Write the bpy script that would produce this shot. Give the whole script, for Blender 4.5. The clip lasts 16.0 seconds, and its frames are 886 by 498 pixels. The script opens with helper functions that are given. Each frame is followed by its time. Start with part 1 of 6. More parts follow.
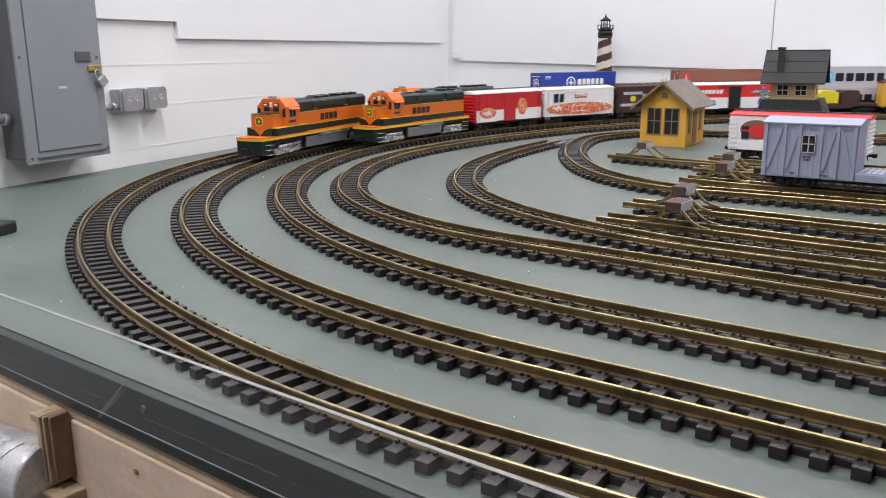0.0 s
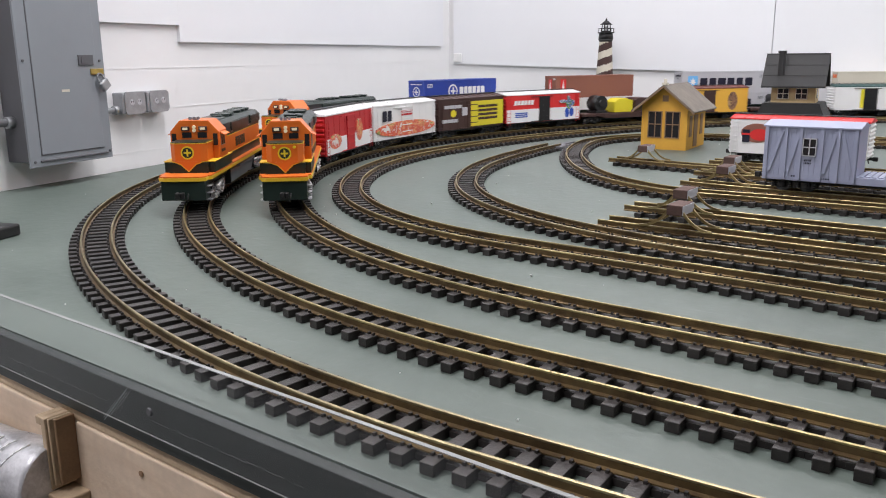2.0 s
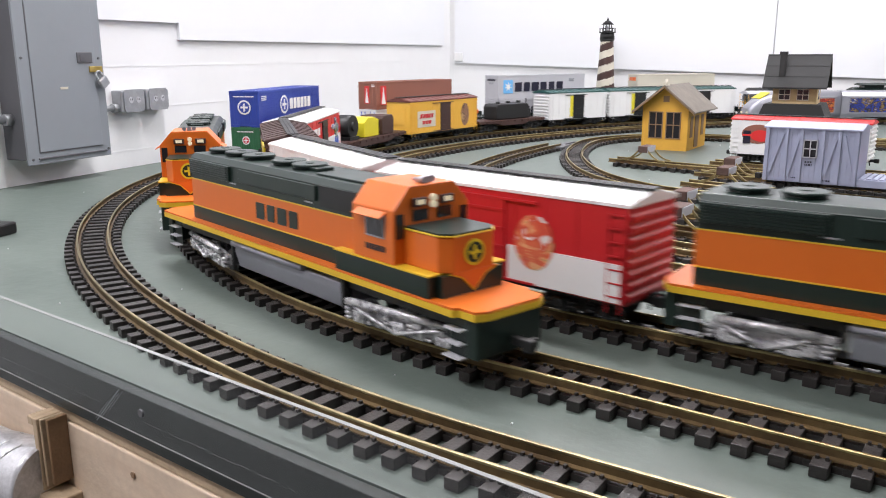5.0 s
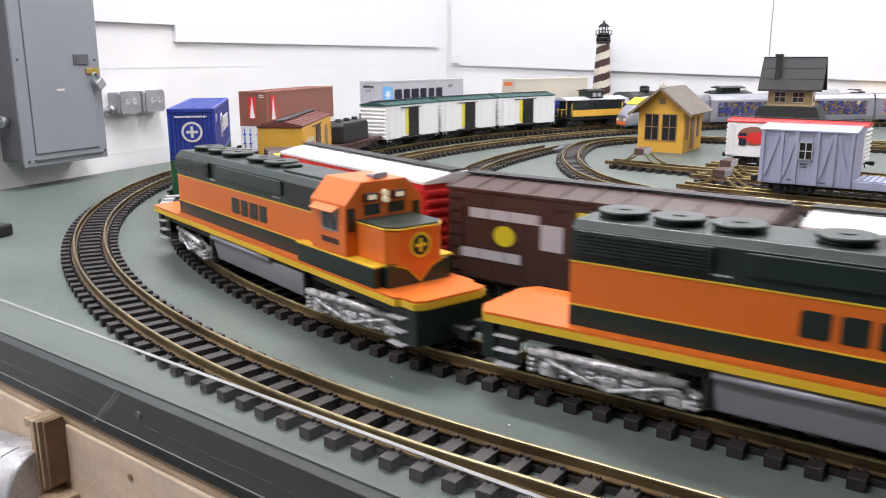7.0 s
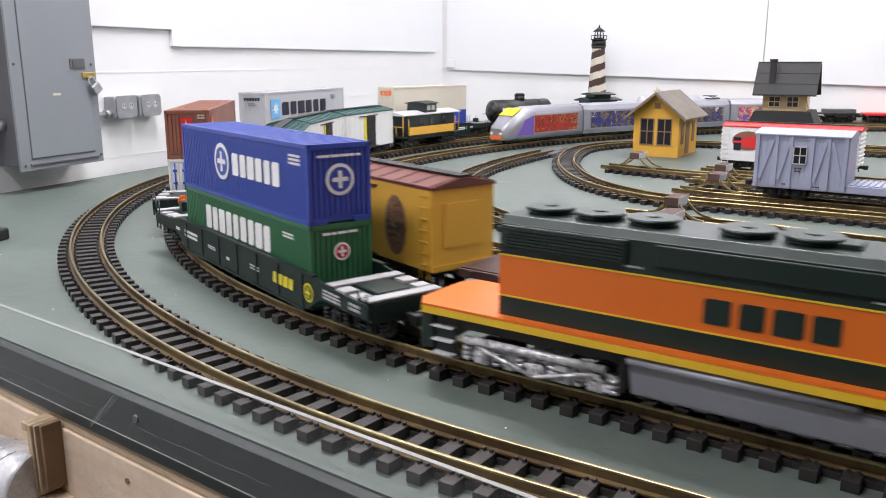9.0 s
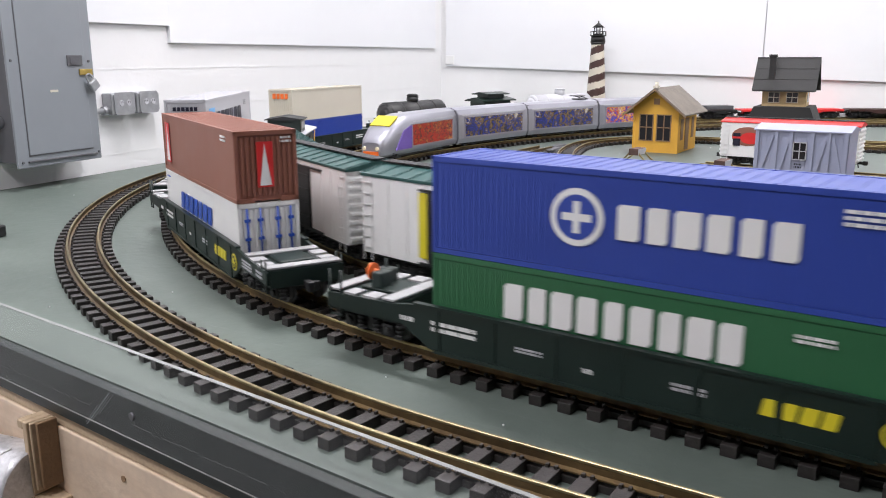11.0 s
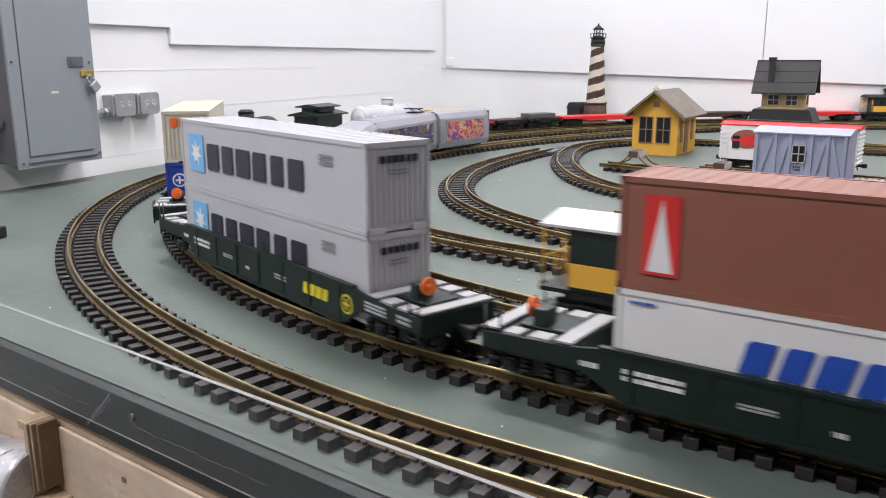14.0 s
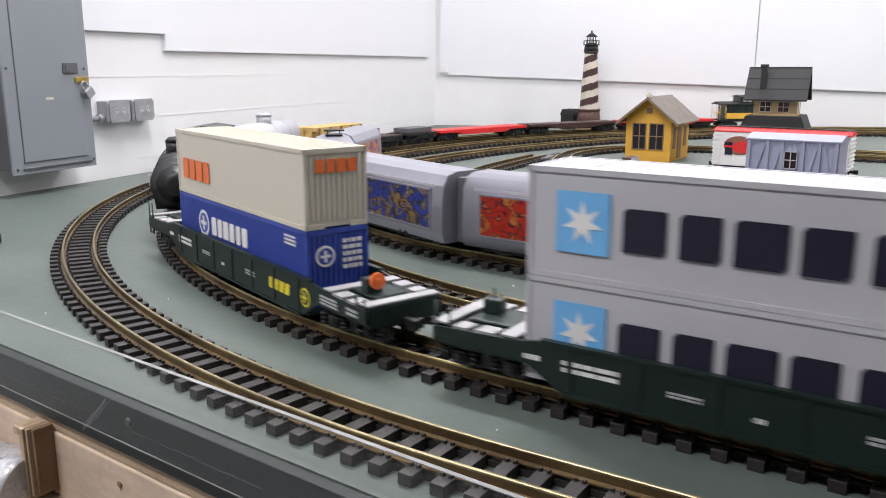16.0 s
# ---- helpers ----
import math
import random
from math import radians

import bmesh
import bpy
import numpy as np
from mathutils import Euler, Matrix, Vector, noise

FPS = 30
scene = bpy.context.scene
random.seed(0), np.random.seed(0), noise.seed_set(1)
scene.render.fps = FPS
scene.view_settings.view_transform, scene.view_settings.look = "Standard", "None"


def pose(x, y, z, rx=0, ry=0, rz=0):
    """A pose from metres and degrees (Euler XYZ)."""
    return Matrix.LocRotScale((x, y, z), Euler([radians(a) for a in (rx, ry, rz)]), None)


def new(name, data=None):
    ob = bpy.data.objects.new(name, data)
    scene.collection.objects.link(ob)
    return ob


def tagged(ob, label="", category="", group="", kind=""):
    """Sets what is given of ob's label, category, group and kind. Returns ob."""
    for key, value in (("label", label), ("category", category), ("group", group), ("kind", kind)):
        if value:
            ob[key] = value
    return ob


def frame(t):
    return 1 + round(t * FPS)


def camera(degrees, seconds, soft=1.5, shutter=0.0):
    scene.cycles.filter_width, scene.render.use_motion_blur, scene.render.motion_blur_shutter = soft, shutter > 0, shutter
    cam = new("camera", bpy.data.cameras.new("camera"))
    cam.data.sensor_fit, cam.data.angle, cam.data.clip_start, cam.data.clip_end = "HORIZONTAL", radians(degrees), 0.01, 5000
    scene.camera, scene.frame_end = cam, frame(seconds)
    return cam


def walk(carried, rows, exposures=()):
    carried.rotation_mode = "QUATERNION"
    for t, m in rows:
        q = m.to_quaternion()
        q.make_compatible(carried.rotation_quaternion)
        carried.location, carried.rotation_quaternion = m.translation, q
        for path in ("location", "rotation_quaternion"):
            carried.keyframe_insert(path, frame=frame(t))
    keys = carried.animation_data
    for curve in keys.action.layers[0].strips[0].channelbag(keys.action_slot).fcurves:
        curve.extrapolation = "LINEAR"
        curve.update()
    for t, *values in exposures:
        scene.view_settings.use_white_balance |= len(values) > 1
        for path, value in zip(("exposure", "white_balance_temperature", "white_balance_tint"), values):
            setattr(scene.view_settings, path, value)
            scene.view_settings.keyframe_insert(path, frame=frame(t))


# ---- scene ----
cam = camera(56.8, 16.0, soft=1.0, shutter=0.6)
walk(cam, [
    (0, pose(0.0000, -0.0000, 0.3140, 76.500, 0.475, 35.606)),
    (0.5, pose(0.0003, -0.0001, 0.3140, 76.483, 0.406, 35.644)),
    (1, pose(0.0003, -0.0034, 0.3144, 76.552, 0.529, 35.584)),
    (1.5, pose(0.0008, -0.0053, 0.3155, 76.635, 0.570, 35.577)),
    (2, pose(-0.0007, -0.0055, 0.3151, 76.710, 0.463, 35.618)),
    (2.5, pose(0.0006, -0.0032, 0.3150, 76.744, 0.404, 35.679)),
    (3, pose(-0.0014, 0.0015, 0.3154, 76.660, 0.261, 35.735)),
    (3.5, pose(-0.0026, 0.0043, 0.3148, 76.605, 0.226, 35.826)),
    (4, pose(-0.0016, 0.0036, 0.3155, 76.591, 0.215, 35.845)),
    (6.5, pose(-0.0000, 0.0042, 0.3157, 76.751, 0.131, 35.556)),
    (7, pose(0.0001, 0.0020, 0.3164, 76.767, 0.131, 35.512)),
    (7.5, pose(0.0005, -0.0008, 0.3161, 76.879, 0.146, 35.424)),
    (8, pose(0.0027, -0.0031, 0.3175, 76.934, 0.114, 35.303)),
    (8.5, pose(0.0007, -0.0027, 0.3165, 77.029, 0.154, 35.222)),
    (9, pose(0.0015, -0.0018, 0.3168, 77.067, 0.086, 35.216)),
    (11.5, pose(0.0009, 0.0034, 0.3153, 76.808, 0.186, 35.172)),
    (12, pose(0.0003, 0.0023, 0.3158, 76.848, 0.095, 35.225)),
    (12.5, pose(0.0017, 0.0030, 0.3158, 76.856, 0.130, 35.253)),
    (13, pose(0.0013, 0.0033, 0.3160, 76.850, 0.063, 35.252)),
    (13.5, pose(0.0016, 0.0026, 0.3162, 76.877, -0.018, 35.300)),
    (14, pose(0.0033, 0.0007, 0.3168, 76.942, 0.064, 35.195)),
    (14.5, pose(0.0032, -0.0030, 0.3176, 77.090, 0.025, 35.113)),
    (15, pose(0.0048, -0.0053, 0.3174, 77.236, 0.114, 34.970)),
    (15.5, pose(0.0058, -0.0057, 0.3170, 77.330, -0.005, 34.849)),
    (16, pose(0.0060, -0.0049, 0.3169, 77.389, 0.006, 34.776)),
], exposures=[(0, 0.19), (2, 0.20), (3.5, 0.30), (4, 0.48), (6.5, 0.61), (7, 0.60), (7.5, 0.49), (8.2, 0.54), (9, 0.56), (11.5, 0.44), (12, 0.30), (12.5, 0.33), (14, 0.40), (14.5, 0.38), (15, 0.43), (15.5, 0.28), (16, 0.43)])

# ---- light ----
world = bpy.data.worlds.new("room_air")
world.use_nodes = True
world.node_tree.nodes["Background"].inputs[0].default_value = (0.9, 0.95, 1.0, 1)
world.node_tree.nodes["Background"].inputs[1].default_value = 0.25
scene.world = world
LAMPS = ((-0.95, -0.6, 32.0), (-1.15, 1.3, 37.0), (1.2, 2.0, 4.0), (3.5, 2.0, 12.0), (-1.1, 3.4, 24.0), (1.2, 3.6, 34.0), (3.5, 3.6, 36.0))


# ---- materials ----
def mat(name, color, rough=0.5, metal=0.0, grain=0.0, scale=40.0, bump=0.0, bump_scale=300.0, spread=0.0, tone=None, coat=0.0, glow=0.0):
    """Procedural surface: base colour, large stains and fine grain, relief. spread: difference from piece to piece."""
    m = bpy.data.materials.new(name)
    m.use_nodes = True
    nt = m.node_tree
    b = nt.nodes["Principled BSDF"]
    b.inputs["Base Color"].default_value = (*color, 1)
    b.inputs["Roughness"].default_value = rough
    b.inputs["Metallic"].default_value = metal
    b.inputs["Coat Weight"].default_value = coat
    if glow:
        b.inputs["Emission Color"].default_value = (*color, 1)
        b.inputs["Emission Strength"].default_value = glow
    tc = nt.nodes.new("ShaderNodeTexCoord")
    if grain or spread:
        n1 = nt.nodes.new("ShaderNodeTexNoise")
        n1.inputs["Scale"].default_value = scale
        n1.inputs["Detail"].default_value = 6
        nt.links.new(tc.outputs["Object"], n1.inputs["Vector"])
        n2 = nt.nodes.new("ShaderNodeTexNoise")
        n2.inputs["Scale"].default_value = scale * 9
        n2.inputs["Detail"].default_value = 3
        nt.links.new(tc.outputs["Object"], n2.inputs["Vector"])
        add = nt.nodes.new("ShaderNodeMath")
        add.operation = "MULTIPLY_ADD"
        add.inputs[1].default_value = 0.4
        nt.links.new(n2.outputs["Fac"], add.inputs[0])
        nt.links.new(n1.outputs["Fac"], add.inputs[2])
        last = add
        if spread:
            oi = nt.nodes.new("ShaderNodeObjectInfo")
            ad2 = nt.nodes.new("ShaderNodeMath")
            ad2.operation = "MULTIPLY_ADD"
            ad2.inputs[1].default_value = spread
            nt.links.new(oi.outputs["Random"], ad2.inputs[0])
            nt.links.new(add.outputs[0], ad2.inputs[2])
            last = ad2
        ramp = nt.nodes.new("ShaderNodeMapRange")
        ramp.inputs["From Min"].default_value = 0.4
        ramp.inputs["From Max"].default_value = 1.0 + spread
        nt.links.new(last.outputs[0], ramp.inputs["Value"])
        mix = nt.nodes.new("ShaderNodeMix")
        mix.data_type = "RGBA"
        t = tone or tuple(c * (1 - grain) for c in color)
        mix.inputs["A"].default_value = (*t, 1)
        mix.inputs["B"].default_value = (*[min(1.0, c * (1 + grain * 0.5)) for c in color], 1)
        nt.links.new(ramp.outputs["Result"], mix.inputs["Factor"])
        nt.links.new(mix.outputs["Result"], b.inputs["Base Color"])
        rr = nt.nodes.new("ShaderNodeMapRange")
        rr.inputs["To Min"].default_value = max(0.05, rough - 0.1)
        rr.inputs["To Max"].default_value = min(1.0, rough + 0.12)
        nt.links.new(n1.outputs["Fac"], rr.inputs["Value"])
        nt.links.new(rr.outputs["Result"], b.inputs["Roughness"])
    if bump:
        n3 = nt.nodes.new("ShaderNodeTexNoise")
        n3.inputs["Scale"].default_value = bump_scale
        n3.inputs["Detail"].default_value = 4
        nt.links.new(tc.outputs["Object"], n3.inputs["Vector"])
        bp = nt.nodes.new("ShaderNodeBump")
        bp.inputs["Strength"].default_value = bump
        bp.inputs["Distance"].default_value = 0.002
        nt.links.new(n3.outputs["Fac"], bp.inputs["Height"])
        nt.links.new(bp.outputs["Normal"], b.inputs["Normal"])
    return m


def scuffed(m, color, amount):
    """Adds pale scuffs and rubbed streaks to a painted surface."""
    nt = m.node_tree
    b = nt.nodes["Principled BSDF"]
    src = b.inputs["Base Color"].links[0].from_socket
    tc = nt.nodes.new("ShaderNodeTexCoord")
    mp = nt.nodes.new("ShaderNodeMapping")
    mp.inputs["Rotation"].default_value = (0, 0, 0.25)
    mp.inputs["Scale"].default_value = (7, 60, 1)
    n = nt.nodes.new("ShaderNodeTexNoise")
    n.inputs["Scale"].default_value = 1.0
    n.inputs["Detail"].default_value = 8
    n.inputs["Roughness"].default_value = 0.65
    k = nt.nodes.new("ShaderNodeTexNoise")
    k.inputs["Scale"].default_value = 3.5
    r = nt.nodes.new("ShaderNodeMapRange")
    r.inputs["From Min"].default_value = 0.60
    r.inputs["From Max"].default_value = 0.72
    r2 = nt.nodes.new("ShaderNodeMapRange")
    r2.inputs["From Min"].default_value = 0.48
    r2.inputs["From Max"].default_value = 0.66
    mu = nt.nodes.new("ShaderNodeMath")
    mu.operation = "MULTIPLY"
    ma = nt.nodes.new("ShaderNodeMath")
    ma.operation = "MULTIPLY"
    ma.inputs[1].default_value = amount
    mix = nt.nodes.new("ShaderNodeMix")
    mix.data_type = "RGBA"
    mix.inputs["B"].default_value = (*color, 1)
    nt.links.new(tc.outputs["Object"], mp.inputs["Vector"])
    nt.links.new(mp.outputs["Vector"], n.inputs["Vector"])
    nt.links.new(tc.outputs["Object"], k.inputs["Vector"])
    nt.links.new(n.outputs["Fac"], r.inputs["Value"])
    nt.links.new(k.outputs["Fac"], r2.inputs["Value"])
    nt.links.new(r.outputs["Result"], mu.inputs[0])
    nt.links.new(r2.outputs["Result"], mu.inputs[1])
    nt.links.new(mu.outputs[0], ma.inputs[0])
    nt.links.new(ma.outputs[0], mix.inputs["Factor"])
    nt.links.new(src, mix.inputs["A"])
    nt.links.new(mix.outputs["Result"], b.inputs["Base Color"])


def grained(m, dark, axis_scale):
    """Adds long wood grain along x."""
    nt = m.node_tree
    b = nt.nodes["Principled BSDF"]
    src = b.inputs["Base Color"].links[0].from_socket
    tc = nt.nodes.new("ShaderNodeTexCoord")
    mp = nt.nodes.new("ShaderNodeMapping")
    mp.inputs["Scale"].default_value = axis_scale
    n = nt.nodes.new("ShaderNodeTexNoise")
    n.inputs["Scale"].default_value = 1.0
    n.inputs["Detail"].default_value = 6
    n.inputs["Distortion"].default_value = 0.6
    r = nt.nodes.new("ShaderNodeMapRange")
    r.inputs["From Min"].default_value = 0.45
    r.inputs["From Max"].default_value = 0.75
    r.inputs["To Max"].default_value = 0.55
    mix = nt.nodes.new("ShaderNodeMix")
    mix.data_type = "RGBA"
    mix.inputs["B"].default_value = (*dark, 1)
    nt.links.new(tc.outputs["Object"], mp.inputs["Vector"])
    nt.links.new(mp.outputs["Vector"], n.inputs["Vector"])
    nt.links.new(n.outputs["Fac"], r.inputs["Value"])
    nt.links.new(r.outputs["Result"], mix.inputs["Factor"])
    nt.links.new(src, mix.inputs["A"])
    nt.links.new(mix.outputs["Result"], b.inputs["Base Color"])


def glass(name, color=(1, 1, 1), alpha=0.15, rough=0.05):
    """Thin clear sheet: mostly see-through, with a glossy face."""
    m = bpy.data.materials.new(name)
    m.use_nodes = True
    nt = m.node_tree
    b = nt.nodes["Principled BSDF"]
    b.inputs["Base Color"].default_value = (*color, 1)
    b.inputs["Roughness"].default_value = rough
    b.inputs["Alpha"].default_value = alpha
    return m


M = {}
M["table"] = mat("green_grey_table_paint", (0.112, 0.136, 0.121), 0.46, grain=0.28, scale=3.2, bump=0.3, bump_scale=60, tone=(0.078, 0.10, 0.088))
M["wall"] = mat("white_wall_paint", (0.82, 0.82, 0.83), 0.6, grain=0.04, scale=1.3, bump=0.3, bump_scale=35)
M["board"] = mat("white_board_paint", (0.80, 0.81, 0.84), 0.45, grain=0.03, scale=0.8, bump=0.1, bump_scale=20)
M["ceiling"] = mat("ceiling_white", (0.8, 0.8, 0.8), 0.9, grain=0.05, scale=2)
# Colour of the unseen south wall, set dark to cut bounced light.
M["room_dark"] = mat("dark_panelled_wall", (0.09, 0.08, 0.07), 0.7, grain=0.3, scale=3)
M["floor"] = mat("grey_floor", (0.12, 0.115, 0.11), 0.6, grain=0.15, scale=1.5)
M["tie"] = mat("black_brown_plastic_tie", (0.034, 0.029, 0.028), 0.45, grain=0.5, scale=60, spread=0.5, tone=(0.008, 0.007, 0.007), bump=0.3, bump_scale=500)
M["rail_brass"] = mat("tarnished_brass_rail", (0.46, 0.375, 0.18), 0.34, 0.85, grain=0.45, scale=14, tone=(0.22, 0.17, 0.085))
M["rail_dark"] = mat("oxidised_brass_rail", (0.42, 0.355, 0.20), 0.36, 0.8, grain=0.45, scale=14, tone=(0.17, 0.135, 0.08))
# Web brown mixes oxide with painted shade of the rails' near sides.
M["rail_web"] = mat("oxidised_shaded_rail_web", (0.17, 0.115, 0.05), 0.45, 0.55, grain=0.55, scale=14, tone=(0.055, 0.033, 0.017))
M["wood"] = mat("pale_pine_wood", (0.72, 0.575, 0.44), 0.6, grain=0.25, scale=12, bump=0.3, bump_scale=120)
M["wood_tan"] = mat("tan_plywood", (0.50, 0.375, 0.25), 0.65, grain=0.3, scale=25, bump=0.3, bump_scale=150)
M["scratch"] = mat("pale_bare_scratch", (0.12, 0.125, 0.12), 0.6, grain=0.6, scale=60)
M["wood_dark"] = mat("brown_wood", (0.25, 0.15, 0.08), 0.6, grain=0.3, scale=30, bump=0.2)
M["fascia"] = mat("dark_green_fascia_paint", (0.014, 0.021, 0.019), 0.45, grain=0.3, scale=5)
M["acrylic"] = glass("scratched_clear_acrylic", (0.5, 0.52, 0.55), 0.04, 0.12)
M["acrylic_edge"] = mat("polished_acrylic_edge", (0.26, 0.27, 0.265), 0.55, grain=0.3, scale=20)
M["film"] = mat("silver_stretch_film", (0.62, 0.62, 0.65), 0.30, 0.35, grain=0.5, scale=25, bump=0.9, bump_scale=70)
M["panel"] = mat("grey_enamel", (0.24, 0.26, 0.285), 0.42, grain=0.06, scale=4)
M["panel_dark"] = mat("dark_grey_steel", (0.10, 0.10, 0.11), 0.5, grain=0.1, scale=8)
M["galv"] = mat("galvanised_steel", (0.42, 0.43, 0.45), 0.45, 0.6, grain=0.2, scale=60)
M["brass"] = mat("brass", (0.55, 0.4, 0.12), 0.35, 0.9, grain=0.2, scale=80)
M["chrome"] = mat("bright_chrome_plastic", (0.86, 0.84, 0.90), 0.28, 0.45, grain=0.5, scale=160, bump=0.8, bump_scale=200, tone=(0.26, 0.24, 0.29))
M["silver"] = mat("silver_paint", (0.36, 0.36, 0.41), 0.36, 0.5, grain=0.1, scale=30)
M["black"] = mat("black_plastic", (0.012, 0.012, 0.013), 0.45, grain=0.2, scale=60)
M["orange"] = mat("orange_gloss_plastic", (0.66, 0.145, 0.016), 0.35, grain=0.05, scale=10)
M["loco_green"] = mat("dark_green_gloss_plastic", (0.011, 0.023, 0.019), 0.33, grain=0.12, scale=14)
M["yellow"] = mat("yellow_paint", (0.72, 0.47, 0.03), 0.4, grain=0.05, scale=20)
M["red"] = mat("red_paint", (0.52, 0.018, 0.025), 0.4, grain=0.08, scale=15)
M["bright_red"] = mat("bright_red_paint", (0.68, 0.03, 0.03), 0.4, grain=0.08, scale=15)
M["white"] = mat("white_plastic", (0.80, 0.80, 0.80), 0.4, grain=0.04, scale=15)
M["grey_white"] = mat("pale_grey_plastic", (0.50, 0.50, 0.535), 0.42, grain=0.04, scale=12)
M["blue"] = mat("blue_plastic", (0.030, 0.065, 0.36), 0.38, grain=0.06, scale=15)
M["box_green"] = mat("green_plastic", (0.03, 0.14, 0.06), 0.4, grain=0.08, scale=15)
M["box_brown"] = mat("red_brown_plastic", (0.27, 0.105, 0.072), 0.45, grain=0.06, scale=12)
M["cream"] = mat("cream_plastic", (0.60, 0.56, 0.47), 0.45, grain=0.04, scale=12)
M["car_brown"] = mat("dark_brown_plastic", (0.055, 0.024, 0.02), 0.5, grain=0.1, scale=20)
M["reefer_yellow"] = mat("warm_yellow_plastic", (0.78, 0.44, 0.06), 0.42, grain=0.06, scale=15)
M["roof_brown"] = mat("red_brown_roof", (0.15, 0.045, 0.035), 0.5, grain=0.15, scale=20)
M["roof_teal"] = mat("dark_teal_roof", (0.018, 0.075, 0.07), 0.4, grain=0.2, scale=20)
M["well_green"] = mat("dark_green_well_paint", (0.006, 0.017, 0.014), 0.42, grain=0.15, scale=20)
M["lumber"] = mat("bare_lumber", (0.62, 0.42, 0.15), 0.6, grain=0.2, scale=40)
M["lilac"] = mat("lilac_grey_plastic", (0.335, 0.36, 0.485), 0.42, grain=0.05, scale=12)
M["plate"] = mat("worn_grey_plate", (0.36, 0.36, 0.37), 0.5, grain=0.25, scale=25)
M["sky_blue"] = mat("pale_blue_print", (0.17, 0.47, 0.83), 0.4, grain=0.03, scale=20)
M["navy"] = mat("dark_navy_print", (0.012, 0.012, 0.03), 0.4, grain=0.03, scale=20)
M["gold"] = mat("yellow_print", (0.70, 0.60, 0.03), 0.4, grain=0.05, scale=20)
M["letter_blue"] = mat("blue_print", (0.02, 0.08, 0.45), 0.4, grain=0.03, scale=20)
M["letter_orange"] = mat("orange_print", (0.85, 0.17, 0.03), 0.4, grain=0.03, scale=20)
M["window"] = mat("dark_window", (0.02, 0.02, 0.024), 0.12, coat=0.3, grain=0.1, scale=30)
M["house_yellow"] = mat("ochre_wall", (0.66, 0.36, 0.045), 0.6, grain=0.1, scale=14, bump=0.2)
M["house_tan"] = mat("tan_plaster", (0.50, 0.37, 0.19), 0.65, grain=0.15, scale=25, bump=0.2)
M["roof_grey"] = mat("grey_felt_roof", (0.20, 0.175, 0.15), 0.8, grain=0.3, scale=30, bump=0.5)
M["roof_black"] = mat("charcoal_roof", (0.022, 0.022, 0.023), 0.65, grain=0.3, scale=30, bump=0.4)
M["stone"] = mat("brown_stone", (0.10, 0.055, 0.045), 0.75, grain=0.4, scale=50, bump=0.6)
M["purple"] = mat("purple_print", (0.17, 0.10, 0.42), 0.35, grain=0.3, scale=20)
M["glow_red"] = mat("red_lamp", (1.0, 0.12, 0.06), 0.4, glow=1.5)
M["glow_white"] = mat("warm_lamp", (0.62, 0.54, 0.38), 0.4, glow=0.35)
M["tube"] = mat("lamp_diffuser", (1.0, 1.0, 1.0), 0.4, glow=4.0)


scuffed(M["table"], (0.34, 0.37, 0.35), 0.55)
grained(M["wood"], (0.54, 0.39, 0.265), (5, 40, 70))


# ---- mesh helpers ----
def part(name, bm, material, parent=None, label="", smooth=False):
    """Links a bmesh as one mesh object under a thing or part. material: one key or a list of keys."""
    me = bpy.data.meshes.new(name)
    bmesh.ops.recalc_face_normals(bm, faces=bm.faces)
    bm.to_mesh(me)
    bm.free()
    for k in ([material] if isinstance(material, str) else material):
        me.materials.append(M[k])
    if smooth:
        me.shade_smooth()
    ob = new(name, me)
    ob.parent = parent
    if label:
        tagged(ob, label)
    return ob


def shared(name, me, parent, m=None):
    ob = new(name, me)
    ob.parent = parent
    if m is not None:
        ob.matrix_basis = m
    return ob


def thing(name, label, category, m=None, group="", kind=""):
    ob = new(name)
    ob.empty_display_size = 0.02
    if m is not None:
        ob.matrix_basis = m
    return tagged(ob, label, category, group, kind)


def box(bm, x0, x1, y0, y1, z0, z1, mi=0, bevel=0.0, m=None):
    vs = [bm.verts.new((x, y, z)) for x in (x0, x1) for y in (y0, y1) for z in (z0, z1)]
    if m is not None:
        for v in vs:
            v.co = m @ v.co
    fs = []
    for a in ((0, 1, 3, 2), (4, 6, 7, 5), (0, 4, 5, 1), (2, 3, 7, 6), (0, 2, 6, 4), (1, 5, 7, 3)):
        f = bm.faces.new([vs[i] for i in a])
        f.material_index = mi
        fs.append(f)
    if bevel:
        es = list({e for f in fs for e in f.edges})
        r = bmesh.ops.bevel(bm, geom=es, offset=bevel, segments=2, affect="EDGES", profile=0.5)
        for f in r["faces"]:
            f.material_index = mi
    return fs


def prism(bm, pts, a0, a1, axis="y", mi=0, bevel=0.0):
    """Extrudes a closed outline. axis y: points are (x, z); x: (y, z); z: (x, y)."""
    def co(p, a):
        return {"y": (p[0], a, p[1]), "x": (a, p[0], p[1]), "z": (p[0], p[1], a)}[axis]
    lo, hi = [bm.verts.new(co(p, a0)) for p in pts], [bm.verts.new(co(p, a1)) for p in pts]
    n = len(pts)
    fs = [bm.faces.new(lo), bm.faces.new(hi[::-1])]
    fs += [bm.faces.new((lo[i], hi[i], hi[(i + 1) % n], lo[(i + 1) % n])) for i in range(n)]
    for f in fs:
        f.material_index = mi
    if bevel:
        r = bmesh.ops.bevel(bm, geom=list({e for f in fs for e in f.edges}), offset=bevel, segments=2, affect="EDGES", profile=0.5)
        for f in r["faces"]:
            f.material_index = mi
    return fs


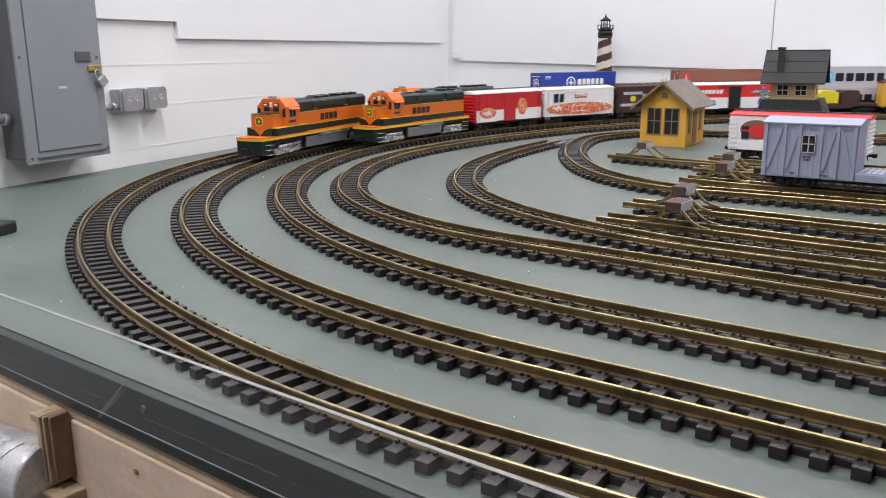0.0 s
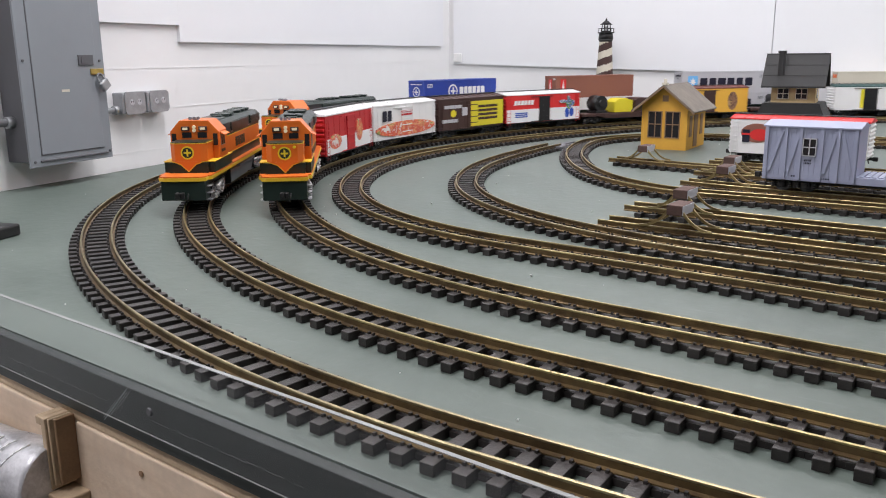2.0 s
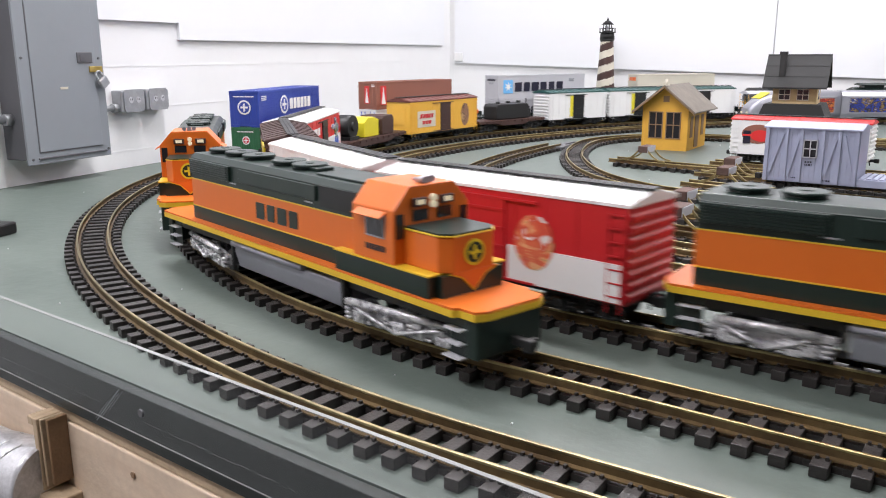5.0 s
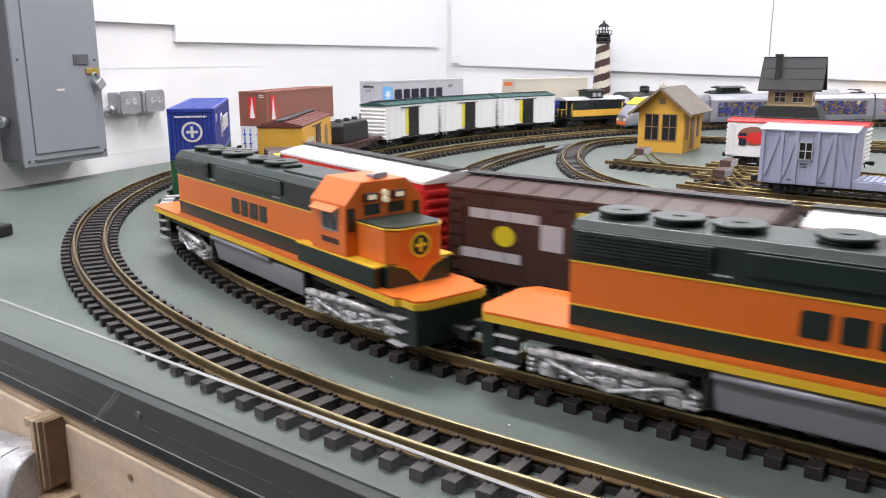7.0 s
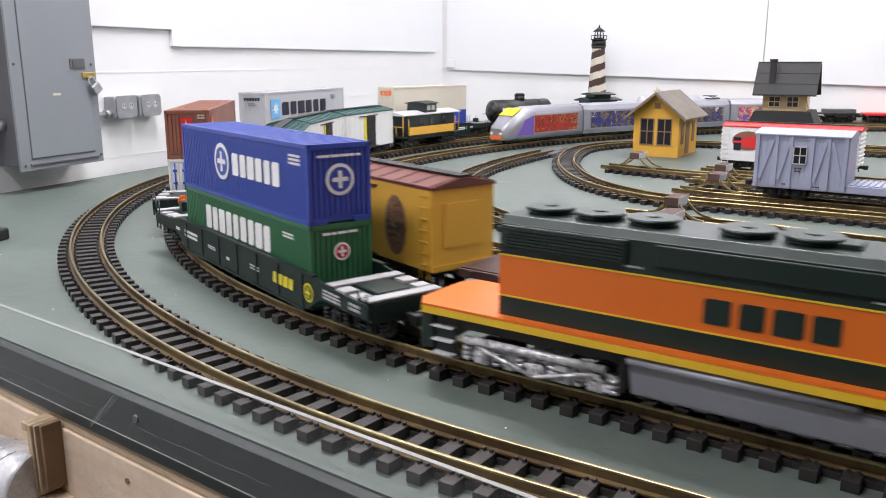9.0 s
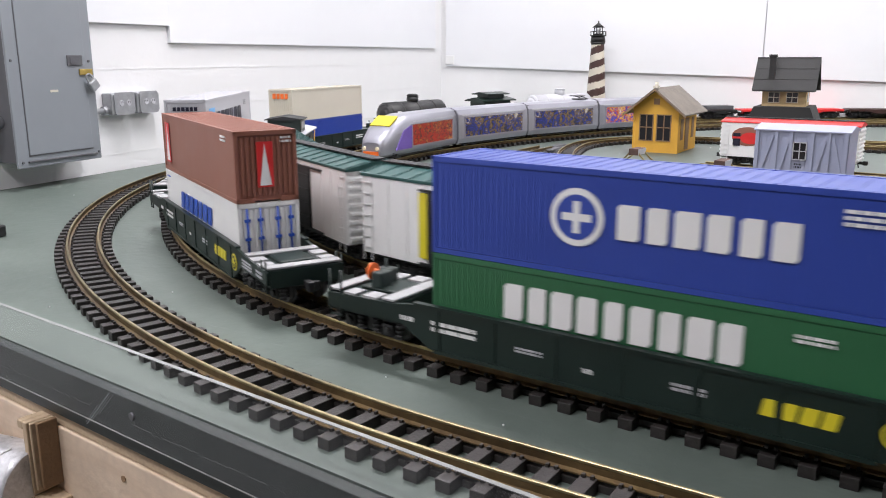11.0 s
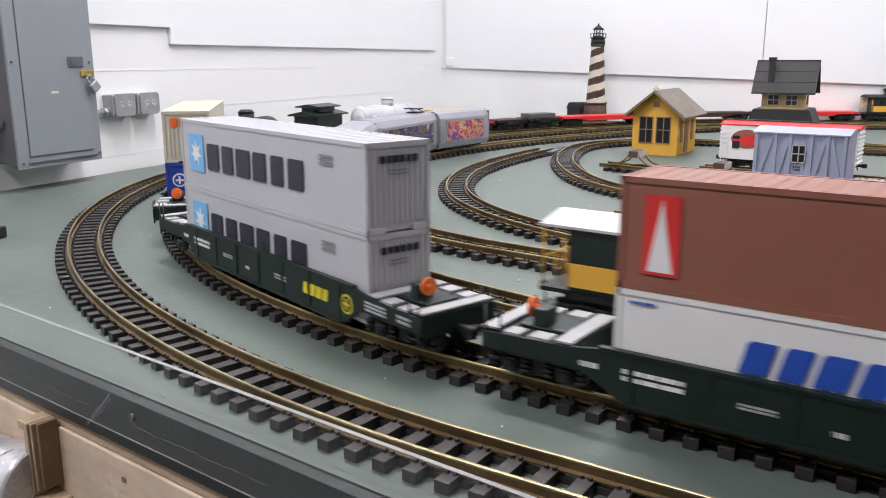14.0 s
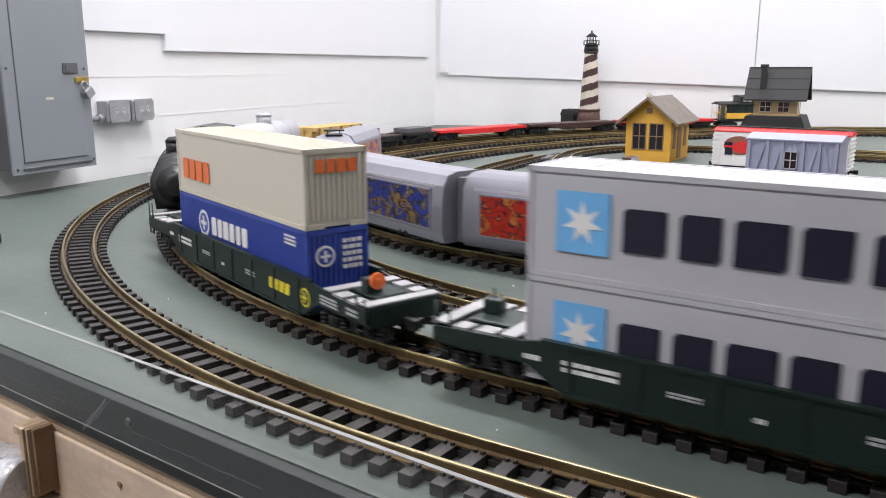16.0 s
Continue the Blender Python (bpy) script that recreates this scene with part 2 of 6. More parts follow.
def cyl(bm, r0, r1, p0, p1, seg=16, mi=0):
    """A cylinder or cone from point p0 to p1."""
    p0, p1 = Vector(p0), Vector(p1)
    q = (p1 - p0).to_track_quat("Z", "Y").to_matrix().to_4x4()
    ring = []
    for p, r in ((p0, r0), (p1, r1)):
        ring.append([bm.verts.new(Matrix.Translation(p) @ q @ Vector((r * math.cos(6.28319 * i / seg), r * math.sin(6.28319 * i / seg), 0))) for i in range(seg)])
    fs = [bm.faces.new(ring[0][::-1]), bm.faces.new(ring[1])]
    for i in range(seg):
        f = bm.faces.new((ring[0][i], ring[0][(i + 1) % seg], ring[1][(i + 1) % seg], ring[1][i]))
        f.smooth = True
        fs.append(f)
    for f in fs:
        f.material_index = mi


def lettering(text, size, material, parent, m, depth=0.0006, squeeze=1.0, name="lettering", bold=0.0, spacing=1.0):
    """Raised writing, centred on m, reading along its x axis and facing its z axis."""
    cu = bpy.data.curves.new(name, "FONT")
    cu.body, cu.size, cu.extrude, cu.offset, cu.space_character = text, size, depth, bold, spacing
    cu.align_x, cu.align_y = "CENTER", "CENTER"
    cu.resolution_u = 3
    tmp = bpy.data.objects.new(name, cu)
    scene.collection.objects.link(tmp)
    me = bpy.data.meshes.new_from_object(tmp)
    bpy.data.objects.remove(tmp)
    me.transform(Matrix.Diagonal((squeeze, 1, 1, 1)))
    me.materials.clear()
    me.materials.append(M[material])
    ob = new(name, me)
    ob.parent, ob.matrix_basis = parent, m
    return ob


def side(x, y, z, left):
    """A pose on a side face: writing reads forward on the right side, backward on the left one."""
    return Matrix.Translation((x, y, z)) @ (pose(0, 0, 0, 90, 0, 180) if left else pose(0, 0, 0, 90, 0, 0))


def front(x, y, z, forward=True):
    return Matrix.Translation((x, y, z)) @ (pose(0, 0, 0, 90, 0, 90) if forward else pose(0, 0, 0, 90, 0, -90))


# ---- track plan ----
RAIL = 0.021       # rail top over the table
GAUGE = 0.0475     # between the centres of the rail heads
PITCH = 0.0295


def plan(y0, lean, x_bend, radii, turns=(45, 40, 40, 60), x_start=7.0, tail=7.0):
    """A track from the near straight, round the left bend, to the far straight, sampled in even steps. Distances run against
    the trains' way and are turned round here: s grows in the way the trains go, 0 where the near straight begins."""
    x, y, h = x_start, y0 - math.tan(lean) * 0.3, math.pi
    legs = [(x_start - 0.3, 0.0), (0.3 - x_bend, 0.0)] + [(r * radians(a), -1 / r) for r, a in zip(radii, turns)] + [(tail, 0.0)]
    s_bend = legs[0][0] + legs[1][0]
    out, s = [], 0.0
    for j, (length, k) in enumerate(legs):
        if j == 1:
            h += lean
        if j == len(legs) - 1:
            h = 0.0
        n = max(2, int(length / 0.01))
        for i in range(n):
            d = length * i / n
            hh = h + k * d
            if k:
                px, py = x + (math.sin(hh) - math.sin(h)) / k, y - (math.cos(hh) - math.cos(h)) / k
            else:
                px, py = x + math.cos(h) * d, y + math.sin(h) * d
            out.append((s_bend - s - d, px, py, hh + math.pi))
        hh = h + k * length
        if k:
            x, y = x + (math.sin(hh) - math.sin(h)) / k, y - (math.cos(hh) - math.cos(h)) / k
        else:
            x, y = x + math.cos(h) * length, y + math.sin(h) * length
        h, s = hh, s + length
    return np.array(out[::-1])


def at(p, s):
    """Place on a track and its heading."""
    return tuple(float(np.interp(s, p[:, 0], p[:, i])) for i in (1, 2, 3))


TRACKS = {
    1: plan(0.534, 0.0405, -0.3048, (1.6923, 1.5859, 2.8561, 2.3625)),
    2: plan(0.6728, -0.0013, -0.3818, (1.5218, 1.5963, 2.5135, 2.3742)),
    3: plan(0.8462, -0.0130, -0.3659, (1.409, 1.4769, 2.2758, 2.2758)),
    4: plan(1.0752, -0.0346, -0.6604, (0.8794, 1.128, 2.5807, 1.7305)),
}

# ---- room ----
WALL_A, WALL_B, WALL_C = Vector((-1.93, 0.42, 0)), Vector((-2.63, 3.72, 0)), Vector((9.0, 8.60, 0))
FLOOR, TOP = -1.0, 2.2


def wall_between(name, p, q, z0, z1, thick, material, label):
    """A wall whose inner face runs from p to q, with the room on its right hand."""
    d = (q - p).normalized()
    n = Vector((-d.y, d.x, 0))
    bm = bmesh.new()
    prism(bm, [(p.x, p.y), (q.x, q.y), (q.x + n.x * thick, q.y + n.y * thick), (p.x + n.x * thick, p.y + n.y * thick)], z0, z1, "z")
    return tagged(part(name, bm, material), label, "wall", kind="structure")


dl = (WALL_B - WALL_A).normalized()
start = WALL_A - dl * 3.6
wall_between("wall_west", start, WALL_B, FLOOR, TOP, 0.2, "wall", "white painted block wall with faint joints")
wall_between("wall_north", WALL_B, WALL_C, FLOOR, TOP, 0.2, "wall", "white painted wall behind the layout")
wall_between("wall_east", WALL_C, Vector((9.0, start.y, 0)), FLOOR, TOP, 0.2, "wall", "plain white wall")
# Out of view behind the camera; added dark to weaken fill on near sides.
wall_between("wall_south", Vector((9.0, start.y, 0)), start, FLOOR, TOP, 0.2, "room_dark", "plain dark wall")
bm = bmesh.new()
box(bm, -3.2, 9.3, -3.6, 9.0, FLOOR - 0.1, FLOOR)
tagged(part("floor", bm, "floor"), "grey concrete floor", "floor", kind="structure")
bm = bmesh.new()
box(bm, -3.2, 9.3, -3.6, 9.0, TOP, TOP + 0.1)
tagged(part("ceiling", bm, "ceiling"), "white ceiling", "ceiling", kind="structure")


def ceiling_lamp(x, y, watts):
    t = thing("ceiling_light", "white strip light under the ceiling", "lamp", pose(x, y, TOP - 0.06), "ceiling lights")
    bm = bmesh.new()
    box(bm, -0.75, 0.75, -0.12, 0.12, 0.02, 0.06, bevel=0.005)
    part("housing", bm, "white", t)
    bm = bmesh.new()
    box(bm, -0.73, 0.73, -0.10, 0.10, 0.0, 0.02)
    part("diffuser", bm, "tube", t)
    la = bpy.data.lights.new("lamp", "AREA")
    la.shape, la.size, la.size_y, la.energy, la.color = "RECTANGLE", 1.45, 0.2, watts, (1.0, 0.965, 1.0)
    lo = new("lamp", la)
    lo.matrix_basis = pose(x, y, TOP - 0.075)


for lx, ly, watts in LAMPS:
    ceiling_lamp(lx, ly, watts)

# ---- table ----
bm = bmesh.new()
prism(bm, [(-1.70, 0.4725), (8.6, 0.132), (8.6, 8.40), (WALL_B.x + 0.02, WALL_B.y - 0.02), (WALL_A.x + dl.x * 0.1 + 0.01, WALL_A.y + 0.1), (-1.88, 0.478)], -0.03, 0, "z")
table = tagged(part("layout_table", bm, "table"), "grey-green painted plywood layout table top", "table", kind="structure")

# ---- tracks ----
def tie_mesh():
    bm = bmesh.new()
    box(bm, -0.0068, 0.0068, -0.044, 0.044, 0.0, 0.0105, bevel=0.0008)
    for y in (-GAUGE / 2, GAUGE / 2):
        box(bm, -PITCH / 2, PITCH / 2, y - 0.004, y + 0.004, 0.0, 0.006)
        for o in (-0.0062, 0.0062):
            for b in (-0.0036, 0.0036):
                box(bm, b - 0.0013, b + 0.0013, y + o - 0.0016, y + o + 0.0016, 0.0105, 0.0132)
    me = bpy.data.meshes.new("tie")
    bmesh.ops.recalc_face_normals(bm, faces=bm.faces)
    bm.to_mesh(me)
    bm.free()
    me.materials.append(M["tie"])
    return me


TIE = tie_mesh()
PROFILE = [(-0.0042, 0.0095), (0.0042, 0.0095), (0.0042, 0.0108), (0.0010, 0.0122), (0.0010, 0.0178), (0.0015, 0.0186), (0.0015, 0.0205), (0.0010, 0.0210), (-0.0010, 0.0210), (-0.0015, 0.0205), (-0.0015, 0.0186), (-0.0010, 0.0178), (-0.0010, 0.0122), (-0.0042, 0.0108)]


def rail(p, off, s0, s1, material, parent, step=0.03, lift=None):
    n = max(2, int((s1 - s0) / step))
    verts, faces = [], []
    for i in range(n + 1):
        s = s0 + (s1 - s0) * i / n
        x, y, h = at(p, s)
        dz = lift(s) if lift else 0.0
        for a, z in PROFILE:
            verts.append((x - math.sin(h) * (off + a), y + math.cos(h) * (off + a), z + dz))
    k = len(PROFILE)
    for i in range(n):
        for j in range(k):
            faces.append((i * k + j, i * k + (j + 1) % k, (i + 1) * k + (j + 1) % k, (i + 1) * k + j))
    faces += [tuple(range(k))[::-1], tuple(n * k + j for j in range(k))]
    me = bpy.data.meshes.new("rail")
    me.from_pydata(verts, [], faces)
    me.materials.append(M["rail_web"])
    me.materials.append(M[material])
    for i in range(n):
        for j in (5, 6, 7, 8, 9):
            me.polygons[i * k + j].material_index = 1
    return shared("rail", me, parent)


def lay_track(p, s0, s1, label, material="rail_brass", seen=(-9, 9), lift=None):
    """A track thing with two rails and its ties; beyond the seen stretch the ties are one mesh."""
    t = thing("railway_track", label, "track", None, "model railway tracks")
    for o in (-GAUGE / 2, GAUGE / 2):
        rail(p, o, s0, s1, material, t, lift=lift)
    rng = random.Random(int(s0 * 100) + len(p))
    far = bmesh.new()
    count = int((s1 - s0) / PITCH)
    for i in range(count):
        s = s0 + (i + 0.5) * PITCH
        x, y, h = at(p, s)
        m = Matrix.Translation((x, y, 0)) @ Matrix.Rotation(h + rng.uniform(-0.012, 0.012), 4, "Z")
        if seen[0] < s < seen[1]:
            shared("tie", TIE, t, m)
        else:
            box(far, -0.0068, 0.0068, -0.044, 0.044, 0.0, 0.0105, m=m)
    if far.faces:
        tagged(part("far_ties", far, "tie", t), kind="stuff")
    else:
        far.free()
    return t


def line(points):
    """A track of straight pieces and gentle bends through a few waypoints, in the order of growing s."""
    pts = [Vector((*q, 0)) for q in points]
    dense = []
    for i in range(len(pts) - 1):
        a, b, c, d = pts[max(i - 1, 0)], pts[i], pts[i + 1], pts[min(i + 2, len(pts) - 1)]
        for j in range(40):
            t = j / 40
            dense.append(0.5 * (2 * b + (c - a) * t + (2 * a - 5 * b + 4 * c - d) * t * t + (3 * b - a - 3 * c + d) * t ** 3))
    dense.append(pts[-1])
    out, s = [], 0.0
    for i, q in enumerate(dense):
        if i:
            s += (q - dense[i - 1]).length
        w = dense[min(i + 1, len(dense) - 1)] - dense[max(i - 1, 0)]
        out.append((s, q.x, q.y, math.atan2(w.y, w.x)))
    a = np.array(out)
    a[:, 3] = np.unwrap(a[:, 3])
    return a


for k, mt in ((1, "rail_dark"), (2, "rail_brass"), (3, "rail_brass"), (4, "rail_brass")):
    p = TRACKS[k]
    lay_track(p, p[0, 0], p[-1, 0], "curved brass track on dark plastic ties", mt, (-5.2, 1.0))

# ---- printed panels ----
def printed(name, colors, scale=60.0, base=(0.5, 0.5, 0.5)):
    """A printed picture panel of many small colour patches."""
    m = bpy.data.materials.new(name)
    m.use_nodes = True
    nt = m.node_tree
    b = nt.nodes["Principled BSDF"]
    b.inputs["Roughness"].default_value = 0.3
    tc = nt.nodes.new("ShaderNodeTexCoord")
    no = nt.nodes.new("ShaderNodeTexNoise")
    no.inputs["Scale"].default_value = scale * 0.6
    no.inputs["Detail"].default_value = 5
    no.inputs["Distortion"].default_value = 1.5
    ra = nt.nodes.new("ShaderNodeValToRGB")
    ra.color_ramp.interpolation = "CONSTANT"
    el = ra.color_ramp.elements
    while len(el) < len(colors):
        el.new(0.5)
    for i, c in enumerate(colors):
        el[i].position = 0.30 + 0.42 * i / len(colors)
        el[i].color = (*c, 1)
    nt.links.new(tc.outputs["Object"], no.inputs["Vector"])
    nt.links.new(no.outputs["Fac"], ra.inputs["Fac"])
    nt.links.new(ra.outputs["Color"], b.inputs["Base Color"])
    M[name] = m


printed("picture_night", [(0.02, 0.03, 0.12), (0.03, 0.05, 0.30), (0.02, 0.02, 0.03), (0.25, 0.16, 0.05), (0.02, 0.04, 0.20), (0.55, 0.50, 0.40)], 60)
printed("picture_red", [(0.06, 0.015, 0.015), (0.32, 0.018, 0.012), (0.42, 0.03, 0.012), (0.10, 0.02, 0.03), (0.48, 0.16, 0.03), (0.25, 0.02, 0.02)], 60)
printed("picture_mixed", [(0.10, 0.06, 0.35), (0.05, 0.08, 0.45), (0.55, 0.08, 0.03), (0.70, 0.45, 0.10), (0.30, 0.05, 0.25), (0.70, 0.62, 0.55)], 70)
printed("picture_food", [(0.75, 0.74, 0.72), (0.62, 0.10, 0.06), (0.70, 0.16, 0.08), (0.76, 0.40, 0.20), (0.25, 0.30, 0.08)], 60)
printed("picture_green", [(0.05, 0.22, 0.05), (0.20, 0.32, 0.04), (0.08, 0.12, 0.35), (0.70, 0.68, 0.65), (0.03, 0.06, 0.20)], 90)
printed("picture_brown", [(0.20, 0.10, 0.06), (0.30, 0.16, 0.10), (0.12, 0.06, 0.04), (0.45, 0.28, 0.14)], 90)


def wordmark(parent, n, w, h, material, m, slant=0.0, name="printed_mark"):
    """A mark drawn as a row of n plain blocks, centred on m, along its x axis and facing its z axis."""
    cw = w / n
    for i in range(n):
        bm = bmesh.new()
        g = (0.10, 0.14, 0.07, 0.12, 0.16)[i % 5] * cw
        a, b = -w / 2 + i * cw + g, -w / 2 + (i + 1) * cw - g
        c = min(h * 0.10, (b - a) * 0.2)
        prism(bm, [(a, -h / 2), (b - c, -h / 2), (b, -h / 2 + c), (b, h / 2), (a + c, h / 2), (a, h / 2 - c)], 0.0, 0.0007, "z")
        for v in bm.verts:
            v.co.x += slant * v.co.y
        part(name, bm, material, parent).matrix_basis = m


def bars(parent, rows, w, h, material, m, name="small_print"):
    """Small unreadable writing as plain bars."""
    bm = bmesh.new()
    rng = random.Random(rows * 7 + int(w * 5000))
    for i in range(rows):
        y = h / 2 - (i + 0.5) * h / rows
        x0 = -w / 2
        while x0 < w / 2 - 0.002:
            x1 = min(w / 2, x0 + rng.uniform(0.15, 0.4) * w)
            box(bm, x0, x1 - 0.0015, y - h / rows * 0.3, y + h / rows * 0.3, 0, 0.0005)
            x0 = x1
    ob = part(name, bm, material, parent)
    ob.matrix_basis = m
    return ob


def disc(parent, r, material, m, hub=None, name="emblem"):
    """A round printed emblem: a ring with plain bars inside."""
    bm = bmesh.new()
    seg = 24
    cyl(bm, r, r, (0, 0, 0), (0, 0, 0.0006), seg, 0)
    if hub:
        cyl(bm, r * 0.78, r * 0.78, (0, 0, 0.0006), (0, 0, 0.0009), seg, 1)
        box(bm, -r * 0.13, r * 0.13, -r * 0.55, r * 0.55, 0.0009, 0.0012, 0)
        box(bm, -r * 0.55, r * 0.55, -r * 0.13, r * 0.13, 0.0009, 0.00115, 0)
    ob = part(name, bm, [material, hub or material], parent)
    ob.matrix_basis = m
    return ob


# ---- running gear ----
WHEEL = None


def wheelset_mesh():
    bm = bmesh.new()
    for sgn in (-1, 1):
        y = sgn * 0.0238
        cyl(bm, 0.0150, 0.0145, (0, y - 0.003 * sgn, 0.0148), (0, y + 0.003 * sgn, 0.0148), 20, 0)
        cyl(bm, 0.0172, 0.0172, (0, y - 0.0042 * sgn, 0.0148), (0, y - 0.003 * sgn, 0.0148), 20, 0)
        cyl(bm, 0.0060, 0.0040, (0, y + 0.003 * sgn, 0.0148), (0, y + 0.0055 * sgn, 0.0148), 12, 0)
    cyl(bm, 0.0025, 0.0025, (0, -0.0238, 0.0148), (0, 0.0238, 0.0148), 8, 0)
    me = bpy.data.meshes.new("wheelset")
    bmesh.ops.recalc_face_normals(bm, faces=bm.faces)
    bm.to_mesh(me)
    bm.free()
    me.materials.append(M["panel_dark"])
    return me


WHEEL = wheelset_mesh()


def truck(parent, x, axles=2, gap=0.062, material="black", fancy=False):
    """A bogie under a vehicle, with its wheelsets."""
    bm = bmesh.new()
    n = gap * (axles - 1) / 2
    rng = random.Random(axles * 5 + int(gap * 1000))
    for sgn in (-1, 1):
        y0, y1 = sorted((sgn * 0.030, sgn * 0.036))
        prism(bm, [(-n - 0.020, 0.012), (-n - 0.012, 0.009), (-n + 0.012, 0.012), (0, 0.007), (n - 0.012, 0.012), (n + 0.012, 0.009), (n + 0.020, 0.012), (n + 0.018, 0.026), (n * 0.4, 0.030), (-n * 0.4, 0.030), (-n - 0.018, 0.026)], y0, y1, "y", bevel=0.001)
        for i in range(axles):
            ax = -n + gap * i
            ys = sorted((sgn * 0.036, sgn * 0.0415))
            box(bm, ax - 0.008, ax + 0.008, *ys, 0.008, 0.022, bevel=0.0015)
            cyl(bm, 0.0052, 0.0045, (ax, sgn * 0.0415, 0.0148), (ax, sgn * 0.0445, 0.0148), 12)
            for o in (-0.017, 0.017):
                for dz in range(3):
                    cyl(bm, 0.0045, 0.0045, (ax + o, sgn * 0.0385, 0.010 + dz * 0.005), (ax + o, sgn * 0.0385, 0.0135 + dz * 0.005), 10)
        if fancy:
            for i in range(9):
                bx = rng.uniform(-n - 0.018, n + 0.018)
                bz = rng.uniform(0.010, 0.030)
                s = rng.uniform(0.004, 0.009)
                box(bm, bx - s, bx + s, *sorted((sgn * 0.036, sgn * rng.uniform(0.040, 0.045))), bz - s * 0.5, bz + s * 0.5, bevel=0.001)
            cyl(bm, 0.004, 0.004, (-n - 0.01, sgn * 0.043, 0.032), (n + 0.01, sgn * 0.043, 0.032), 10)
            cyl(bm, 0.002, 0.002, (-n, sgn * 0.045, 0.026), (0, sgn * 0.045, 0.010), 8)
            cyl(bm, 0.002, 0.002, (n, sgn * 0.045, 0.026), (0, sgn * 0.045, 0.010), 8)
    box(bm, -0.010, 0.010, -0.030, 0.030, 0.016, 0.032)
    ob = part("truck", bm, material, parent)
    ob.matrix_basis = pose(x, 0, 0)
    for i in range(axles):
        shared("wheelset", WHEEL, ob, pose(-n + gap * i, 0, 0))
    return ob


def coupler(parent, x, forward=1):
    bm = bmesh.new()
    f = forward
    box(bm, *sorted((x, x + f * 0.020)), -0.004, 0.004, 0.024, 0.032, bevel=0.001)
    box(bm, *sorted((x + f * 0.017, x + f * 0.030)), -0.008, 0.001, 0.022, 0.035, bevel=0.002)
    box(bm, *sorted((x + f * 0.019, x + f * 0.024)), 0.001, 0.010, 0.022, 0.034, bevel=0.0015)
    cyl(bm, 0.0015, 0.0015, (x + f * 0.006, 0.010, 0.012), (x + f * 0.002, 0.012, 0.030), 8)
    part("coupler", bm, "black", parent)


FLEET = {}


def ready(ob, length, base, trucks, loads=()):
    FLEET[ob.name] = (length, base, trucks, loads)
    return ob


